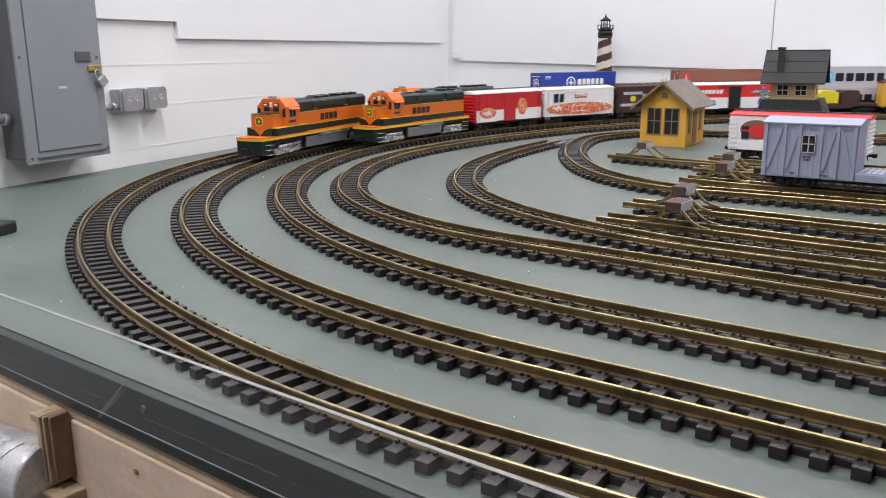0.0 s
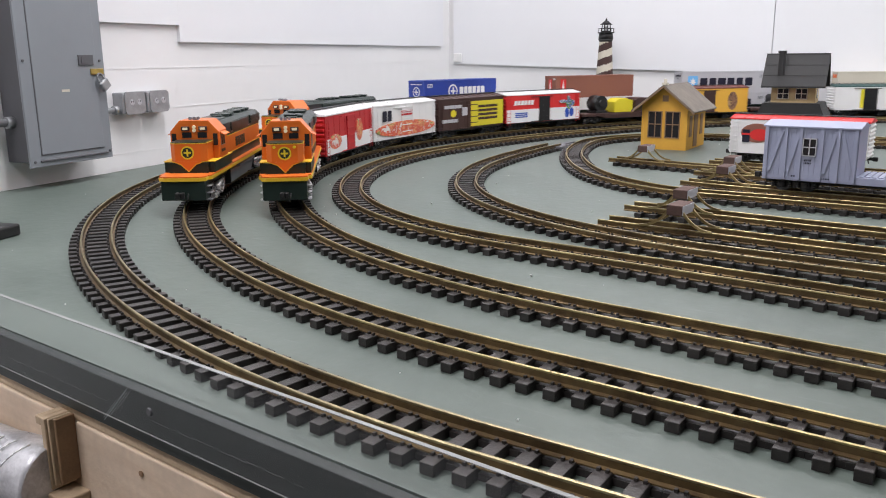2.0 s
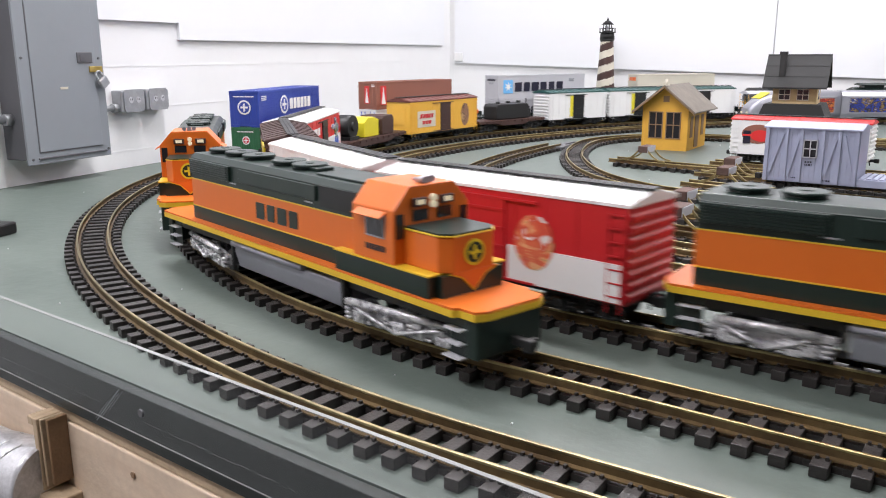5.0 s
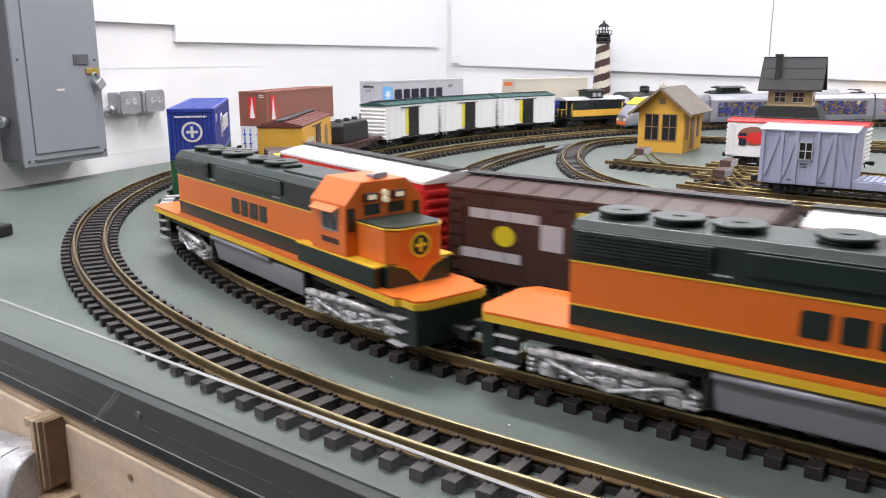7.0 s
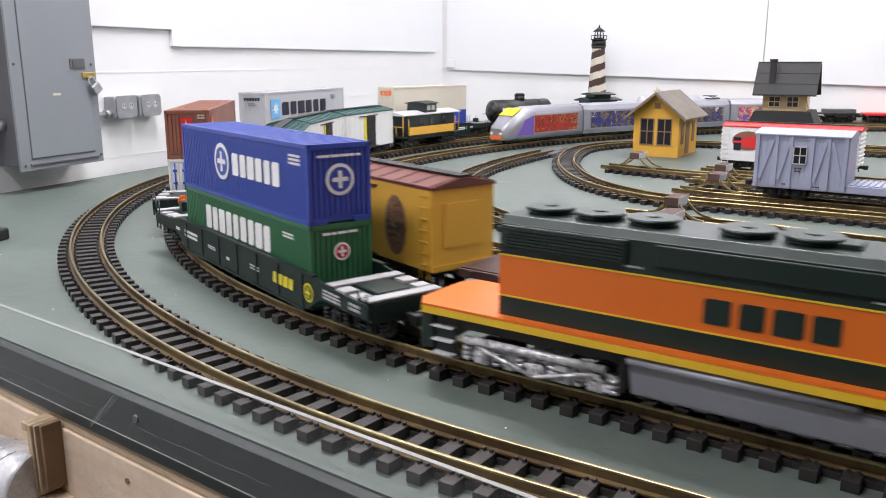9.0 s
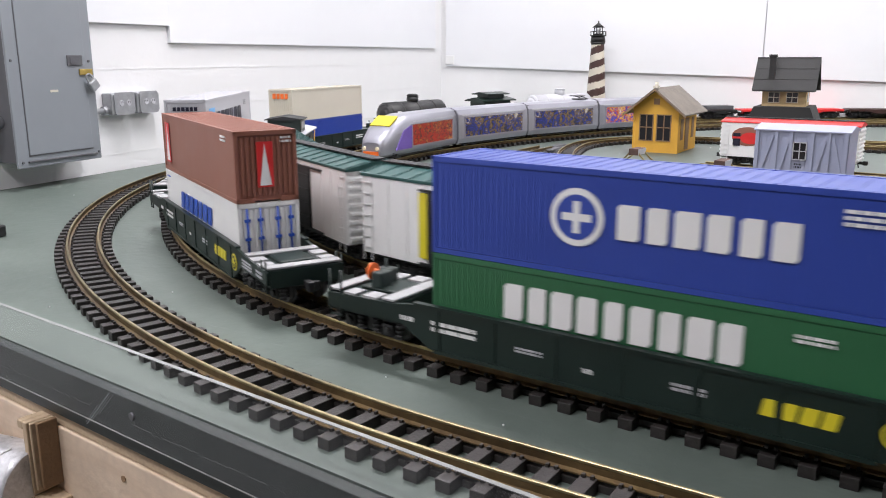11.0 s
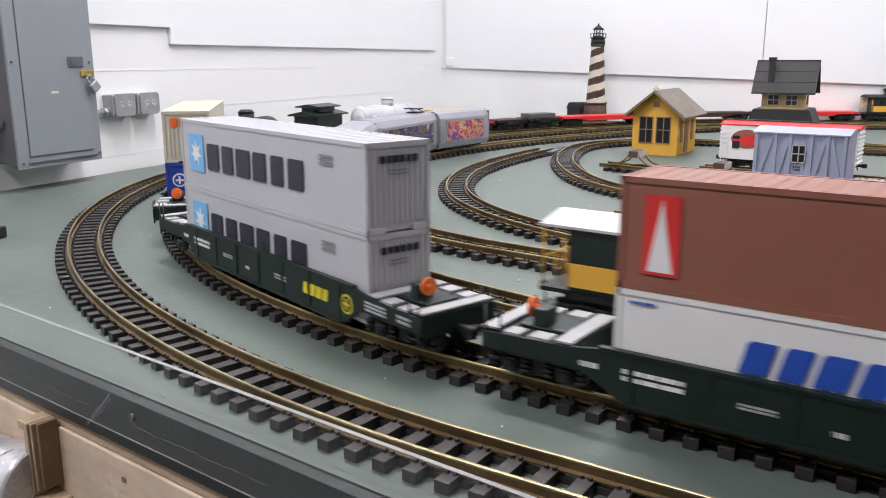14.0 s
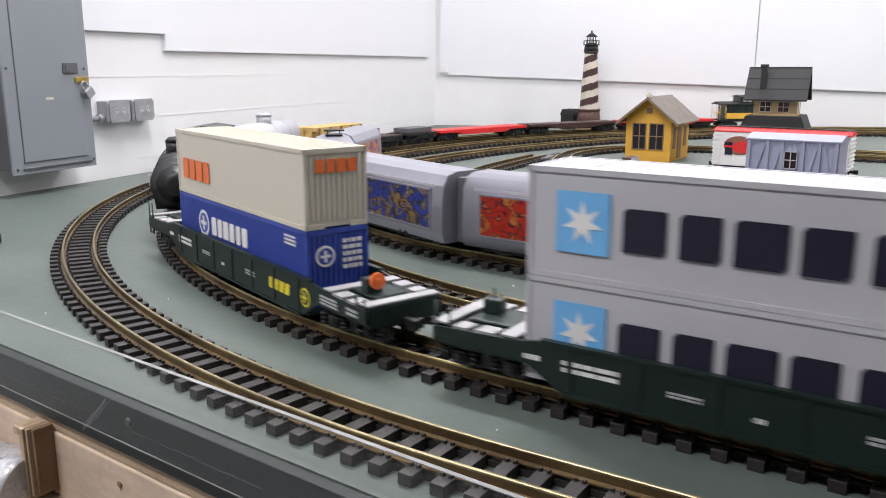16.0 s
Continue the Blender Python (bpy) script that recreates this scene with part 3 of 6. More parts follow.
# ---- diesel locomotives ----
def locomotive(L=0.68, axles=3, fans=(-0.245, -0.195, -0.145, -0.065, -0.015), lamps=True, spots=(0.064, 0.192, 0.120, 0.056)):
    t = thing("locomotive", "orange and dark green diesel locomotive with yellow stripes", "locomotive", None, "diesel locomotives")
    h = L / 2
    rear, cab0, nose0, nose1 = -h + spots[0], h - spots[1], h - spots[2], h - spots[3]
    bm = bmesh.new()
    prism(bm, [(-h, -0.034), (-h + 0.012, -0.052), (h - 0.030, -0.052), (h - 0.026, -0.046), (h - 0.006, -0.046), (h, -0.034), (h, 0.034), (h - 0.006, 0.046), (h - 0.026, 0.046), (h - 0.030, 0.052), (-h + 0.012, 0.052), (-h, 0.034)], 0.0605, 0.063, "z")
    part("deck", bm, "orange", t)
    bm = bmesh.new()
    prism(bm, [(-h, -0.035), (-h + 0.012, -0.0528), (h - 0.030, -0.0528), (h - 0.0255, -0.0468), (h - 0.005, -0.0468), (h + 0.0008, -0.035), (h + 0.0008, 0.035), (h - 0.005, 0.0468), (h - 0.0255, 0.0468), (h - 0.030, 0.0528), (-h + 0.012, 0.0528), (-h, 0.035)], 0.0535, 0.0602, "z")
    part("sill", bm, "yellow", t, "yellow side sill")
    bm = bmesh.new()
    box(bm, -h + 0.02, h - 0.03, -0.040, 0.040, 0.040, 0.0532)
    part("frame", bm, "black", t)
    # pilots with steps
    for x0, x1 in ((h - 0.020, h - 0.004), (-h + 0.004, -h + 0.020)):
        bm = bmesh.new()
        box(bm, x0, x1, -0.044, 0.044, 0.014, 0.0532, bevel=0.002)
        part("pilot", bm, "loco_green", t)
    for x in (h - 0.034, -h + 0.034):
        for sgn in (-1, 1):
            bm = bmesh.new()
            box(bm, x - 0.012, x + 0.012, *sorted((sgn * 0.040, sgn * 0.041)), 0.012, 0.054)
            riser = part("step_riser", bm, "loco_green", t)
            for z in (0.012, 0.026, 0.040):
                bm = bmesh.new()
                box(bm, x - 0.012, x + 0.012, *sorted((sgn * 0.041, sgn * 0.051)), z, z + 0.0012)
                part("step", bm, "grey_white", riser)
    # long hood in three colours
    w = 0.0405
    for nm, mt, z0, z1 in (("hood_base", "loco_green", 0.063, 0.082), ("hood_side", "orange", 0.082, 0.121), ("hood_top", "loco_green", 0.121, 0.1575)):
        bm = bmesh.new()
        if nm == "hood_top":
            prism(bm, [(-w, z0), (w, z0), (w, z1 - 0.007), (w - 0.007, z1), (-w + 0.007, z1), (-w, z1 - 0.007)], rear, cab0, "x", bevel=0.0006)
        else:
            box(bm, rear, cab0, -w, w, z0, z1)
        part(nm, bm, mt, t)
    for sgn in (-1, 1):
        bm = bmesh.new()
        box(bm, rear + 0.004, rear + 0.125, *sorted((sgn * w, sgn * (w + 0.004))), 0.129, 0.150, bevel=0.001)
        part("radiator", bm, "loco_green", t)
        for i in range(6):
            bm = bmesh.new()
            box(bm, rear + 0.008, rear + 0.121, *sorted((sgn * (w + 0.004), sgn * (w + 0.0055))), 0.1312 + i * 0.003, 0.1328 + i * 0.003)
            part("louver", bm, "loco_green", t)
        bm = bmesh.new()
        box(bm, rear + 0.150, cab0 - 0.085, *sorted((sgn * w, sgn * (w + 0.003))), 0.131, 0.149, bevel=0.001)
        part("blister", bm, "loco_green", t)
        bm = bmesh.new()
        box(bm, cab0 - 0.078, cab0 - 0.004, *sorted((sgn * w, sgn * (w + 0.0012))), 0.126, 0.150)
        part("grille", bm, "black", t, "black intake grille")
        for z in (0.0815, 0.1205):
            bm = bmesh.new()
            box(bm, rear, cab0, *sorted((sgn * w, sgn * (w + 0.0007))), z, z + 0.0015)
            part("stripe", bm, "yellow", t)
        wordmark(t, 4, 0.108, 0.021, "loco_green", side(-0.018 * -sgn if axles == 2 else -0.018, sgn * w, 0.1005, sgn > 0), name="side_mark")
        for i, x in enumerate((-0.13, 0.06)):
            bars(t, 1, 0.018, 0.003, "grey_white", side(x, sgn * w, 0.1275, sgn > 0))
    for x in fans:
        bm = bmesh.new()
        cyl(bm, 0.021, 0.021, (x, 0, 0.1572), (x, 0, 0.1610), 28)
        cyl(bm, 0.023, 0.022, (x, 0, 0.1610), (x, 0, 0.1640), 28)
        cyl(bm, 0.006, 0.005, (x, 0, 0.1640), (x, 0, 0.1650), 12)
        part("fan", bm, "loco_green", t)
    bm = bmesh.new()
    box(bm, 0.01, 0.035, -0.012, 0.012, 0.157, 0.1615, bevel=0.001)
    part("roof_box", bm, "loco_green", t)
    bm = bmesh.new()
    box(bm, 0.055, cab0 - 0.012, -0.026, 0.026, 0.157, 0.1600, bevel=0.001)
    part("roof_hatch", bm, "loco_green", t)
    bm = bmesh.new()
    cyl(bm, 0.006, 0.007, (-0.02, 0.018, 0.157), (-0.02, 0.018, 0.163), 12)
    part("exhaust_stack", bm, "loco_green", t)
    # raised walkway beside cab and nose
    bm = bmesh.new()
    box(bm, cab0 - 0.035, nose1 - 0.010, -0.0515, 0.0515, 0.063, 0.0845, bevel=0.0008)
    part("side_skirt", bm, "loco_green", t)
    bm = bmesh.new()
    box(bm, cab0 - 0.036, nose1 - 0.009, -0.0525, 0.0525, 0.0845, 0.0862)
    part("skirt_edge", bm, "yellow", t)
    # cab
    zc = 0.0862
    bm = bmesh.new()
    prism(bm, [(-0.0510, zc), (0.0510, zc), (0.0510, 0.142), (0.030, 0.1655), (-0.030, 0.1655), (-0.0510, 0.142)], cab0, nose0, "x", bevel=0.0012)
    part("cab", bm, "orange", t)
    for sgn in (-1, 1):
        y0, y1 = sorted((sgn * 0.0505, sgn * 0.0518))
        bm = bmesh.new()
        box(bm, cab0 + 0.026, cab0 + 0.056, y0, y1, 0.1130, 0.1345)
        part("side_window", bm, "window", t)
        bm = bmesh.new()
        for a in (cab0 + 0.0245, cab0 + 0.041, cab0 + 0.0562):
            box(bm, a, a + 0.0012, y0, sgn * 0.0522 if sgn > 0 else y1, 0.112, 0.136)
        box(bm, cab0 + 0.0245, cab0 + 0.0575, *sorted((sgn * 0.0505, sgn * 0.0522)), 0.1115, 0.1130)
        part("window_frame", bm, "silver", t)
        bm = bmesh.new()
        prism(bm, [(sgn * 0.0505, 0.1385), (sgn * 0.060, 0.1335), (sgn * 0.0605, 0.1345), (sgn * 0.0505, 0.1400)], cab0 + 0.012, cab0 + 0.060, "x")
        part("sunshade", bm, "orange", t)
        bars(t, 1, 0.036, 0.010, "car_brown", side(cab0 + 0.042, sgn * 0.0515, 0.1005, sgn > 0), "road_mark")
        # front of the cab
        bm = bmesh.new()
        box(bm, nose0, nose0 + 0.0012, *sorted((sgn * 0.0065, sgn * 0.0260)), 0.1290, 0.1405)
        part("windscreen", bm, "window", t)
        bm = bmesh.new()
        box(bm, nose0, nose0 + 0.0010, *sorted((sgn * 0.0385, sgn * 0.0480)), 0.1130, 0.1380)
        part("door_window", bm, "window", t)
        bm = bmesh.new()
        box(bm, nose0, nose0 + 0.0040, *sorted((sgn * 0.0095, sgn * 0.0270)), 0.1440, 0.1530, 1, bevel=0.0008)
        box(bm, nose0 + 0.0040, nose0 + 0.0046, *sorted((sgn * 0.0130, sgn * 0.0235)), 0.1460, 0.1510, 0)
        part("number_board", bm, ["glow_white", "car_brown"], t, "lit number board")
    bm = bmesh.new()
    for z in (0.1445, 0.1515):
        cyl(bm, 0.0038, 0.0034, (nose0, 0, z), (nose0 + 0.005, 0, z), 14)
    part("headlight", bm, "glow_white", t, "lit twin headlight")
    bm = bmesh.new()
    box(bm, nose0 - 0.024, nose0 - 0.010, -0.004, 0.004, 0.1655, 0.1675)
    for i, y in enumerate((-0.008, 0, 0.008)):
        cyl(bm, 0.0018, 0.0035, (nose0 - 0.020, y, 0.1690), (nose0 - 0.002 - 0.003 * i, y, 0.1695), 10)
    part("horn", bm, "silver", t)
    # short nose
    bm = bmesh.new()
    prism(bm, [(nose0, -0.037), (nose1 - 0.012, -0.037), (nose1, -0.026), (nose1, 0.026), (nose1 - 0.012, 0.037), (nose0, 0.037)], zc, 0.1225, "z", bevel=0.001)
    part("nose", bm, "orange", t)
    bm = bmesh.new()
    prism(bm, [(nose0, -0.0378), (nose1 - 0.0118, -0.0378), (nose1 + 0.0008, -0.0265), (nose1 + 0.0008, 0.0265), (nose1 - 0.0118, 0.0378), (nose0, 0.0378)], 0.1225, 0.1238, "z")
    part("nose_edge", bm, "yellow", t)
    bm = bmesh.new()
    prism(bm, [(nose0, -0.036), (nose1 - 0.0122, -0.036), (nose1 - 0.001, -0.0255), (nose1 - 0.001, 0.0255), (nose1 - 0.0122, 0.036), (nose0, 0.036)], 0.1238, 0.1256, "z")
    part("nose_top", bm, "loco_green", t)
    # V-shaped apron under the nose
    bm = bmesh.new()
    prism(bm, [(-0.040, 0.063), (0.040, 0.063), (0.040, 0.0845), (-0.040, 0.0845)], nose1 - 0.011, nose1 - 0.001, "x")
    part("apron", bm, "loco_green", t)
    bm = bmesh.new()
    prism(bm, [(-0.034, 0.0862), (-0.016, 0.080), (0, 0.0645), (0.016, 0.080), (0.034, 0.0862)], nose1 - 0.001, nose1 + 0.0006, "x", 1)
    prism(bm, [(-0.031, 0.0870), (-0.015, 0.0815), (0, 0.0670), (0.015, 0.0815), (0.031, 0.0870)], nose1 + 0.0006, nose1 + 0.0011, "x", 0)
    part("apron_chevron", bm, ["orange", "yellow"], t)
    disc(t, 0.0135, "gold", front(nose1 + 0.0006, 0, 0.1045), "loco_green")
    if not lamps:
        bm = bmesh.new()
        for y in (-0.020, 0.020):
            cyl(bm, 0.003, 0.003, (nose1, y, 0.1170), (nose1 + 0.003, y, 0.1170), 12)
        part("nose_lamp", bm, "gold", t)
    # fuel tank and air tank
    n = L * 0.31
    ta = n - (0.092 if axles == 3 else 0.075)
    bm = bmesh.new()
    prism(bm, [(-0.046, 0.036), (-0.040, 0.013), (0.040, 0.013), (0.046, 0.036), (0.046, 0.046), (-0.046, 0.046)], -ta, ta, "x", bevel=0.003)
    part("fuel_tank", bm, "silver", t)
    for sgn in (-1, 1):
        bm = bmesh.new()
        cyl(bm, 0.0045, 0.0045, (-ta, sgn * 0.047, 0.0475), (ta * 0.4, sgn * 0.047, 0.0475), 12)
        part("air_tank", bm, "silver", t)
        for x in (-ta - 0.008, ta + 0.002):
            bm = bmesh.new()
            box(bm, x, x + 0.006, *sorted((sgn * 0.036, sgn * 0.047)), 0.016, 0.050, bevel=0.001)
            part("bracket", bm, "black", t)
    coupler(t, h, 1)
    coupler(t, -h, -1)
    tr = [(truck(t, s * n, axles, 0.060 if axles == 3 else 0.080, "chrome", True), s * n) for s in (1, -1)]
    return ready(t, L, 2 * n, tr)


# ---- well cars and containers ----
def well_car(label="dark green well car with white end platforms", wheel=1):
    L = 0.71
    h = L / 2
    t = thing("well_car", label, "freight car", None, "double-stack well cars")
    bm = bmesh.new()
    for sgn in (-1, 1):
        ys = sorted((sgn * 0.0455, sgn * 0.0495))
        prism(bm, [(-h + 0.01, 0.030), (-h + 0.115, 0.030), (-h + 0.150, 0.008), (h - 0.150, 0.008), (h - 0.115, 0.030), (h - 0.01, 0.030), (h - 0.01, 0.046), (h - 0.10, 0.048), (h - 0.13, 0.052), (-h + 0.13, 0.052), (-h + 0.10, 0.048), (-h + 0.01, 0.046)], *ys, "y", bevel=0.0008)
        ys = sorted((sgn * 0.0440, sgn * 0.0510))
        box(bm, -h + 0.13, h - 0.13, *ys, 0.0515, 0.0545)
        box(bm, -h + 0.155, h - 0.155, *ys, 0.006, 0.0095)
        for x in np.linspace(-h + 0.16, h - 0.16, 7):
            box(bm, x - 0.003, x + 0.003, *sorted((sgn * 0.0495, sgn * 0.0507)), 0.010, 0.0515)
    for k in range(5):
        x = -0.20 + 0.1 * k
        box(bm, x - 0.012, x + 0.012, -0.046, 0.046, 0.008, 0.0125)
    part("well", bm, "well_green", t)
    for f in (1, -1):
        bm = bmesh.new()
        xa, xb = sorted((f * (h - 0.105), f * (h - 0.008)))
        box(bm, xa, xb, -0.0450, 0.0450, 0.026, 0.0470)
        box(bm, *sorted((f * (h - 0.085), f * (h - 0.035))), -0.022, 0.022, 0.0470, 0.0510, bevel=0.002)
        part("end_platform", bm, "well_green", t)
        for a, b in ((0.103, 0.086), (0.026, 0.010)):
            bm = bmesh.new()
            box(bm, *sorted((f * (h - a), f * (h - b))), -0.0475, 0.0475, 0.0490, 0.0510)
            part("walkway", bm, "plate", t, "pale grey walkway plate")
        for sgn in (-1, 1):
            bm = bmesh.new()
            box(bm, *sorted((f * (h - 0.080), f * (h - 0.060))), *sorted((sgn * 0.030, sgn * 0.0485)), 0.0470, 0.0500)
            box(bm, *sorted((f * (h - 0.050), f * (h - 0.034))), *sorted((sgn * 0.030, sgn * 0.0485)), 0.0470, 0.0495)
            part("step_plate", bm, "plate", t)
            bm = bmesh.new()
            for dx in (0.014, 0.030):
                cyl(bm, 0.0012, 0.0012, (f * (h - dx), sgn * 0.0485, 0.020), (f * (h - dx), sgn * 0.0485, 0.072 if sgn < 0 and f < 0 else 0.058), 8)
            for z in (0.022, 0.034, 0.046):
                cyl(bm, 0.0010, 0.0010, (f * (h - 0.014), sgn * 0.0485, z), (f * (h - 0.030), sgn * 0.0485, z), 6)
            part("ladder", bm, "well_green", t)
    bm = bmesh.new()
    cyl(bm, 0.0015, 0.0015, (-h + 0.045, 0.010, 0.050), (-h + 0.045, 0.010, 0.076), 8, 1)
    box(bm, -h + 0.036, -h + 0.056, 0.002, 0.018, 0.050, 0.066, 1, bevel=0.002)
    part("brake_stand", bm, ["well_green", "well_green"], t)
    bm = bmesh.new()
    cyl(bm, 0.0095, 0.0095, (wheel * (h - 0.046), -0.012, 0.066), (wheel * (h - 0.043), -0.012, 0.066), 16)
    cyl(bm, 0.0030, 0.0030, (wheel * (h - 0.052), -0.012, 0.066), (wheel * (h - 0.040), -0.012, 0.066), 10)
    part("brake_wheel", bm, "letter_orange", t, "orange brake wheel")
    bm = bmesh.new()
    box(bm, *sorted((wheel * (h - 0.064), wheel * (h - 0.050))), -0.022, -0.002, 0.050, 0.068, bevel=0.002)
    part("brake_box", bm, "well_green", t)
    for sgn in (-1, 1):
        y = sgn * 0.0497
        f = -sgn
        wordmark(t, 4, 0.058, 0.014, "gold", side(f * -0.01 + 0.155 * 1, y, 0.031, sgn > 0), 0.2, "side_mark")
        disc(t, 0.0115, "gold", side(0.212, y, 0.031, sgn > 0), "well_green")
        bars(t, 2, 0.055, 0.013, "white", side(-0.175, y, 0.034, sgn > 0))
        bars(t, 1, 0.020, 0.008, "white", side(-0.232, y, 0.036, sgn > 0))
        bars(t, 3, 0.040, 0.012, "grey_white", side(0.268, y, 0.038, sgn > 0))
        bars(t, 2, 0.030, 0.008, "grey_white", side(0.060, y, 0.030, sgn > 0))
        bars(t, 2, 0.030, 0.006, "grey_white", side(-0.090, y, 0.030, sgn > 0))
        bars(t, 1, 0.012, 0.007, "white", side(-0.030, y, 0.025, sgn > 0))
        bars(t, 2, 0.024, 0.010, "grey_white", side(0.318, y, 0.038, sgn > 0))
    coupler(t, h - 0.012, 1)
    coupler(t, -h + 0.012, -1)
    tr = [(truck(t, s * 0.290, 2, 0.058, "black"), s * 0.290) for s in (1, -1)]
    return ready(t, L, 0.58, tr, [])


def container(material, label, L=0.412, H=0.0945, ribs=True, plain_sides=False):
    """A shipping container standing on z 0."""
    t = thing("shipping_container", label, "container", None, "stacked shipping containers")
    h, w = L / 2, 0.0425
    bm = bmesh.new()
    box(bm, -h + 0.002, h - 0.002, -w + 0.0012, w - 0.0012, 0.002, H - 0.002)
    part("shell", bm, material, t)
    bm = bmesh.new()
    n = 62
    if ribs:
        for sgn in (-1, 1):
            for i in range(n):
                x = -h + 0.008 + (L - 0.016) * (i + 0.5) / n
                d = (L - 0.016) / n * 0.28
                box(bm, x - d, x + d, *sorted((sgn * (w - 0.0012), sgn * (w - 0.0004))), 0.006, H - 0.006)
    for sgn in (-1, 1):
        for i in range(10):
            y = -w + 0.007 + (2 * w - 0.014) * (i + 0.5) / 10
            box(bm, *sorted((sgn * (h - 0.002), sgn * (h - 0.0006))), y - 0.0022, y + 0.0022, 0.010, H - 0.008)
    tagged(part("panel_ribs", bm, material, t), kind="stuff")
    bm = bmesh.new()
    for sx in (-1, 1):
        for sy in (-1, 1):
            box(bm, *sorted((sx * (h - 0.005), sx * h)), *sorted((sy * (w - 0.005), sy * w)), 0.0, H, bevel=0.0007)
        for z0, z1 in ((0.0, 0.006), (H - 0.006, H)):
            if z0 == 0.0:
                box(bm, *sorted((sx * (h - 0.004), sx * h)), -w, -0.018, z0, z1)
                box(bm, *sorted((sx * (h - 0.004), sx * h)), 0.018, w, z0, z1)
            else:
                box(bm, *sorted((sx * (h - 0.004), sx * h)), -w, w, z0, z1)
    for sy in (-1, 1):
        for z0, z1 in ((0.0, 0.005), (H - 0.005, H)):
            box(bm, -h, h, *sorted((sy * (w - 0.004), sy * w)), z0, z1)
    part("corner_frame", bm, material, t)
    bm = bmesh.new()
    box(bm, -h + 0.004, h - 0.004, -w + 0.004, w - 0.004, H - 0.003, H - 0.0006)
    roof = part("roof", bm, material, t)
    bm = bmesh.new()
    for i in range(30):
        x = -h + 0.012 + (L - 0.024) * (i + 0.5) / 30
        box(bm, x - 0.0035, x + 0.0035, -w + 0.006, w - 0.006, H - 0.0006, H - 0.0001)
    tagged(part("roof_rib", bm, material, roof), kind="stuff")
    return t


def stack(car, low, high, height=0.0950):
    FLEET[car.name][3].extend([(low, 0.0130), (high, 0.0130 + height)])


cw = 0.0425
A = [locomotive(0.71, fans=(-0.23, -0.18, -0.13, -0.05, 0.0), spots=(0.094, 0.192, 0.120, 0.056)) for _ in range(2)]
FLEET[A[0].name] = (0.722,) + FLEET[A[0].name][1:]
w1 = well_car(wheel=-1)
c1 = container("box_green", "green ribbed container with white side marks")
wordmark(c1, 9, 0.225, 0.034, "white", side(-0.012, -cw, 0.060, False))
bars(c1, 2, 0.03, 0.008, "white", side(0.15, -cw, 0.075, False))
disc(c1, 0.011, "white", front(0.206, 0, 0.060), "red")
bars(c1, 1, 0.05, 0.005, "white", front(0.206, 0, 0.083))
c2 = container("blue", "blue ribbed container with a white round emblem")
for sgn in (-1, 1):
    disc(c2, 0.0255, "white", side(0.050 * sgn, sgn * cw, 0.052, sgn > 0), "blue")
    wordmark(c2, 6, 0.150, 0.030, "white", side(0.060 if sgn < 0 else -0.060, sgn * cw, 0.052, sgn > 0))
    bars(c2, 3, 0.030, 0.014, "white", side(0.175, sgn * cw, 0.075, sgn > 0))
disc(c2, 0.019, "white", front(0.206, 0, 0.052), "blue")
bars(c2, 1, 0.060, 0.005, "white", front(0.206, 0, 0.080))
stack(w1, c1, c2)
w2 = well_car(wheel=-1)
c1 = container("white", "white smooth container with blue side marks", L=0.43, ribs=False)
wordmark(c1, 7, 0.195, 0.027, "letter_blue", side(-0.012, -cw, 0.056, False), 0.25)
bars(c1, 1, 0.025, 0.004, "letter_blue", side(-0.19, -cw, 0.084, False))
bm = bmesh.new()
for y in (-0.03, -0.012, 0.012, 0.03):
    cyl(bm, 0.0012, 0.0012, (0.2155, y, 0.006), (0.2155, y, 0.088), 8)
    for z in (0.02, 0.045, 0.07):
        box(bm, 0.2148, 0.2165, y - 0.004, y + 0.004, z, z + 0.004)
part("lock_rod", bm, "letter_blue", c1)
c2 = container("box_brown", "red-brown smooth container with red and white sail marks", L=0.43, ribs=False)
for mm, w_, h_ in ((side(-0.178, -cw, 0.048, False), 0.030, 0.066), (front(0.215, -0.002, 0.050), 0.022, 0.060), (side(0.178, cw, 0.048, True), 0.030, 0.066)):
    bm = bmesh.new()
    prism(bm, [(-w_ / 2, -h_ / 2), (w_ / 2, -h_ / 2), (w_ / 2, h_ / 2), (-w_ / 2, h_ / 2)], 0, 0.0004, "z")
    part("red_panel", bm, "bright_red", c2).matrix_basis = mm
    bm = bmesh.new()
    prism(bm, [(-w_ * 0.36, -h_ * 0.46), (w_ * 0.36, -h_ * 0.46), (w_ * 0.12, h_ * 0.1), (0.0, h_ * 0.46), (-w_ * 0.14, h_ * 0.1)], 0.0004, 0.0008, "z")
    part("sail_mark", bm, "white", c2).matrix_basis = mm
bars(c2, 2, 0.026, 0.010, "white", side(0.165, -cw, 0.082, False))
bars(c2, 2, 0.016, 0.010, "white", front(0.215, 0.028, 0.082))
stack(w2, c1, c2)
w3 = well_car()
pair = []
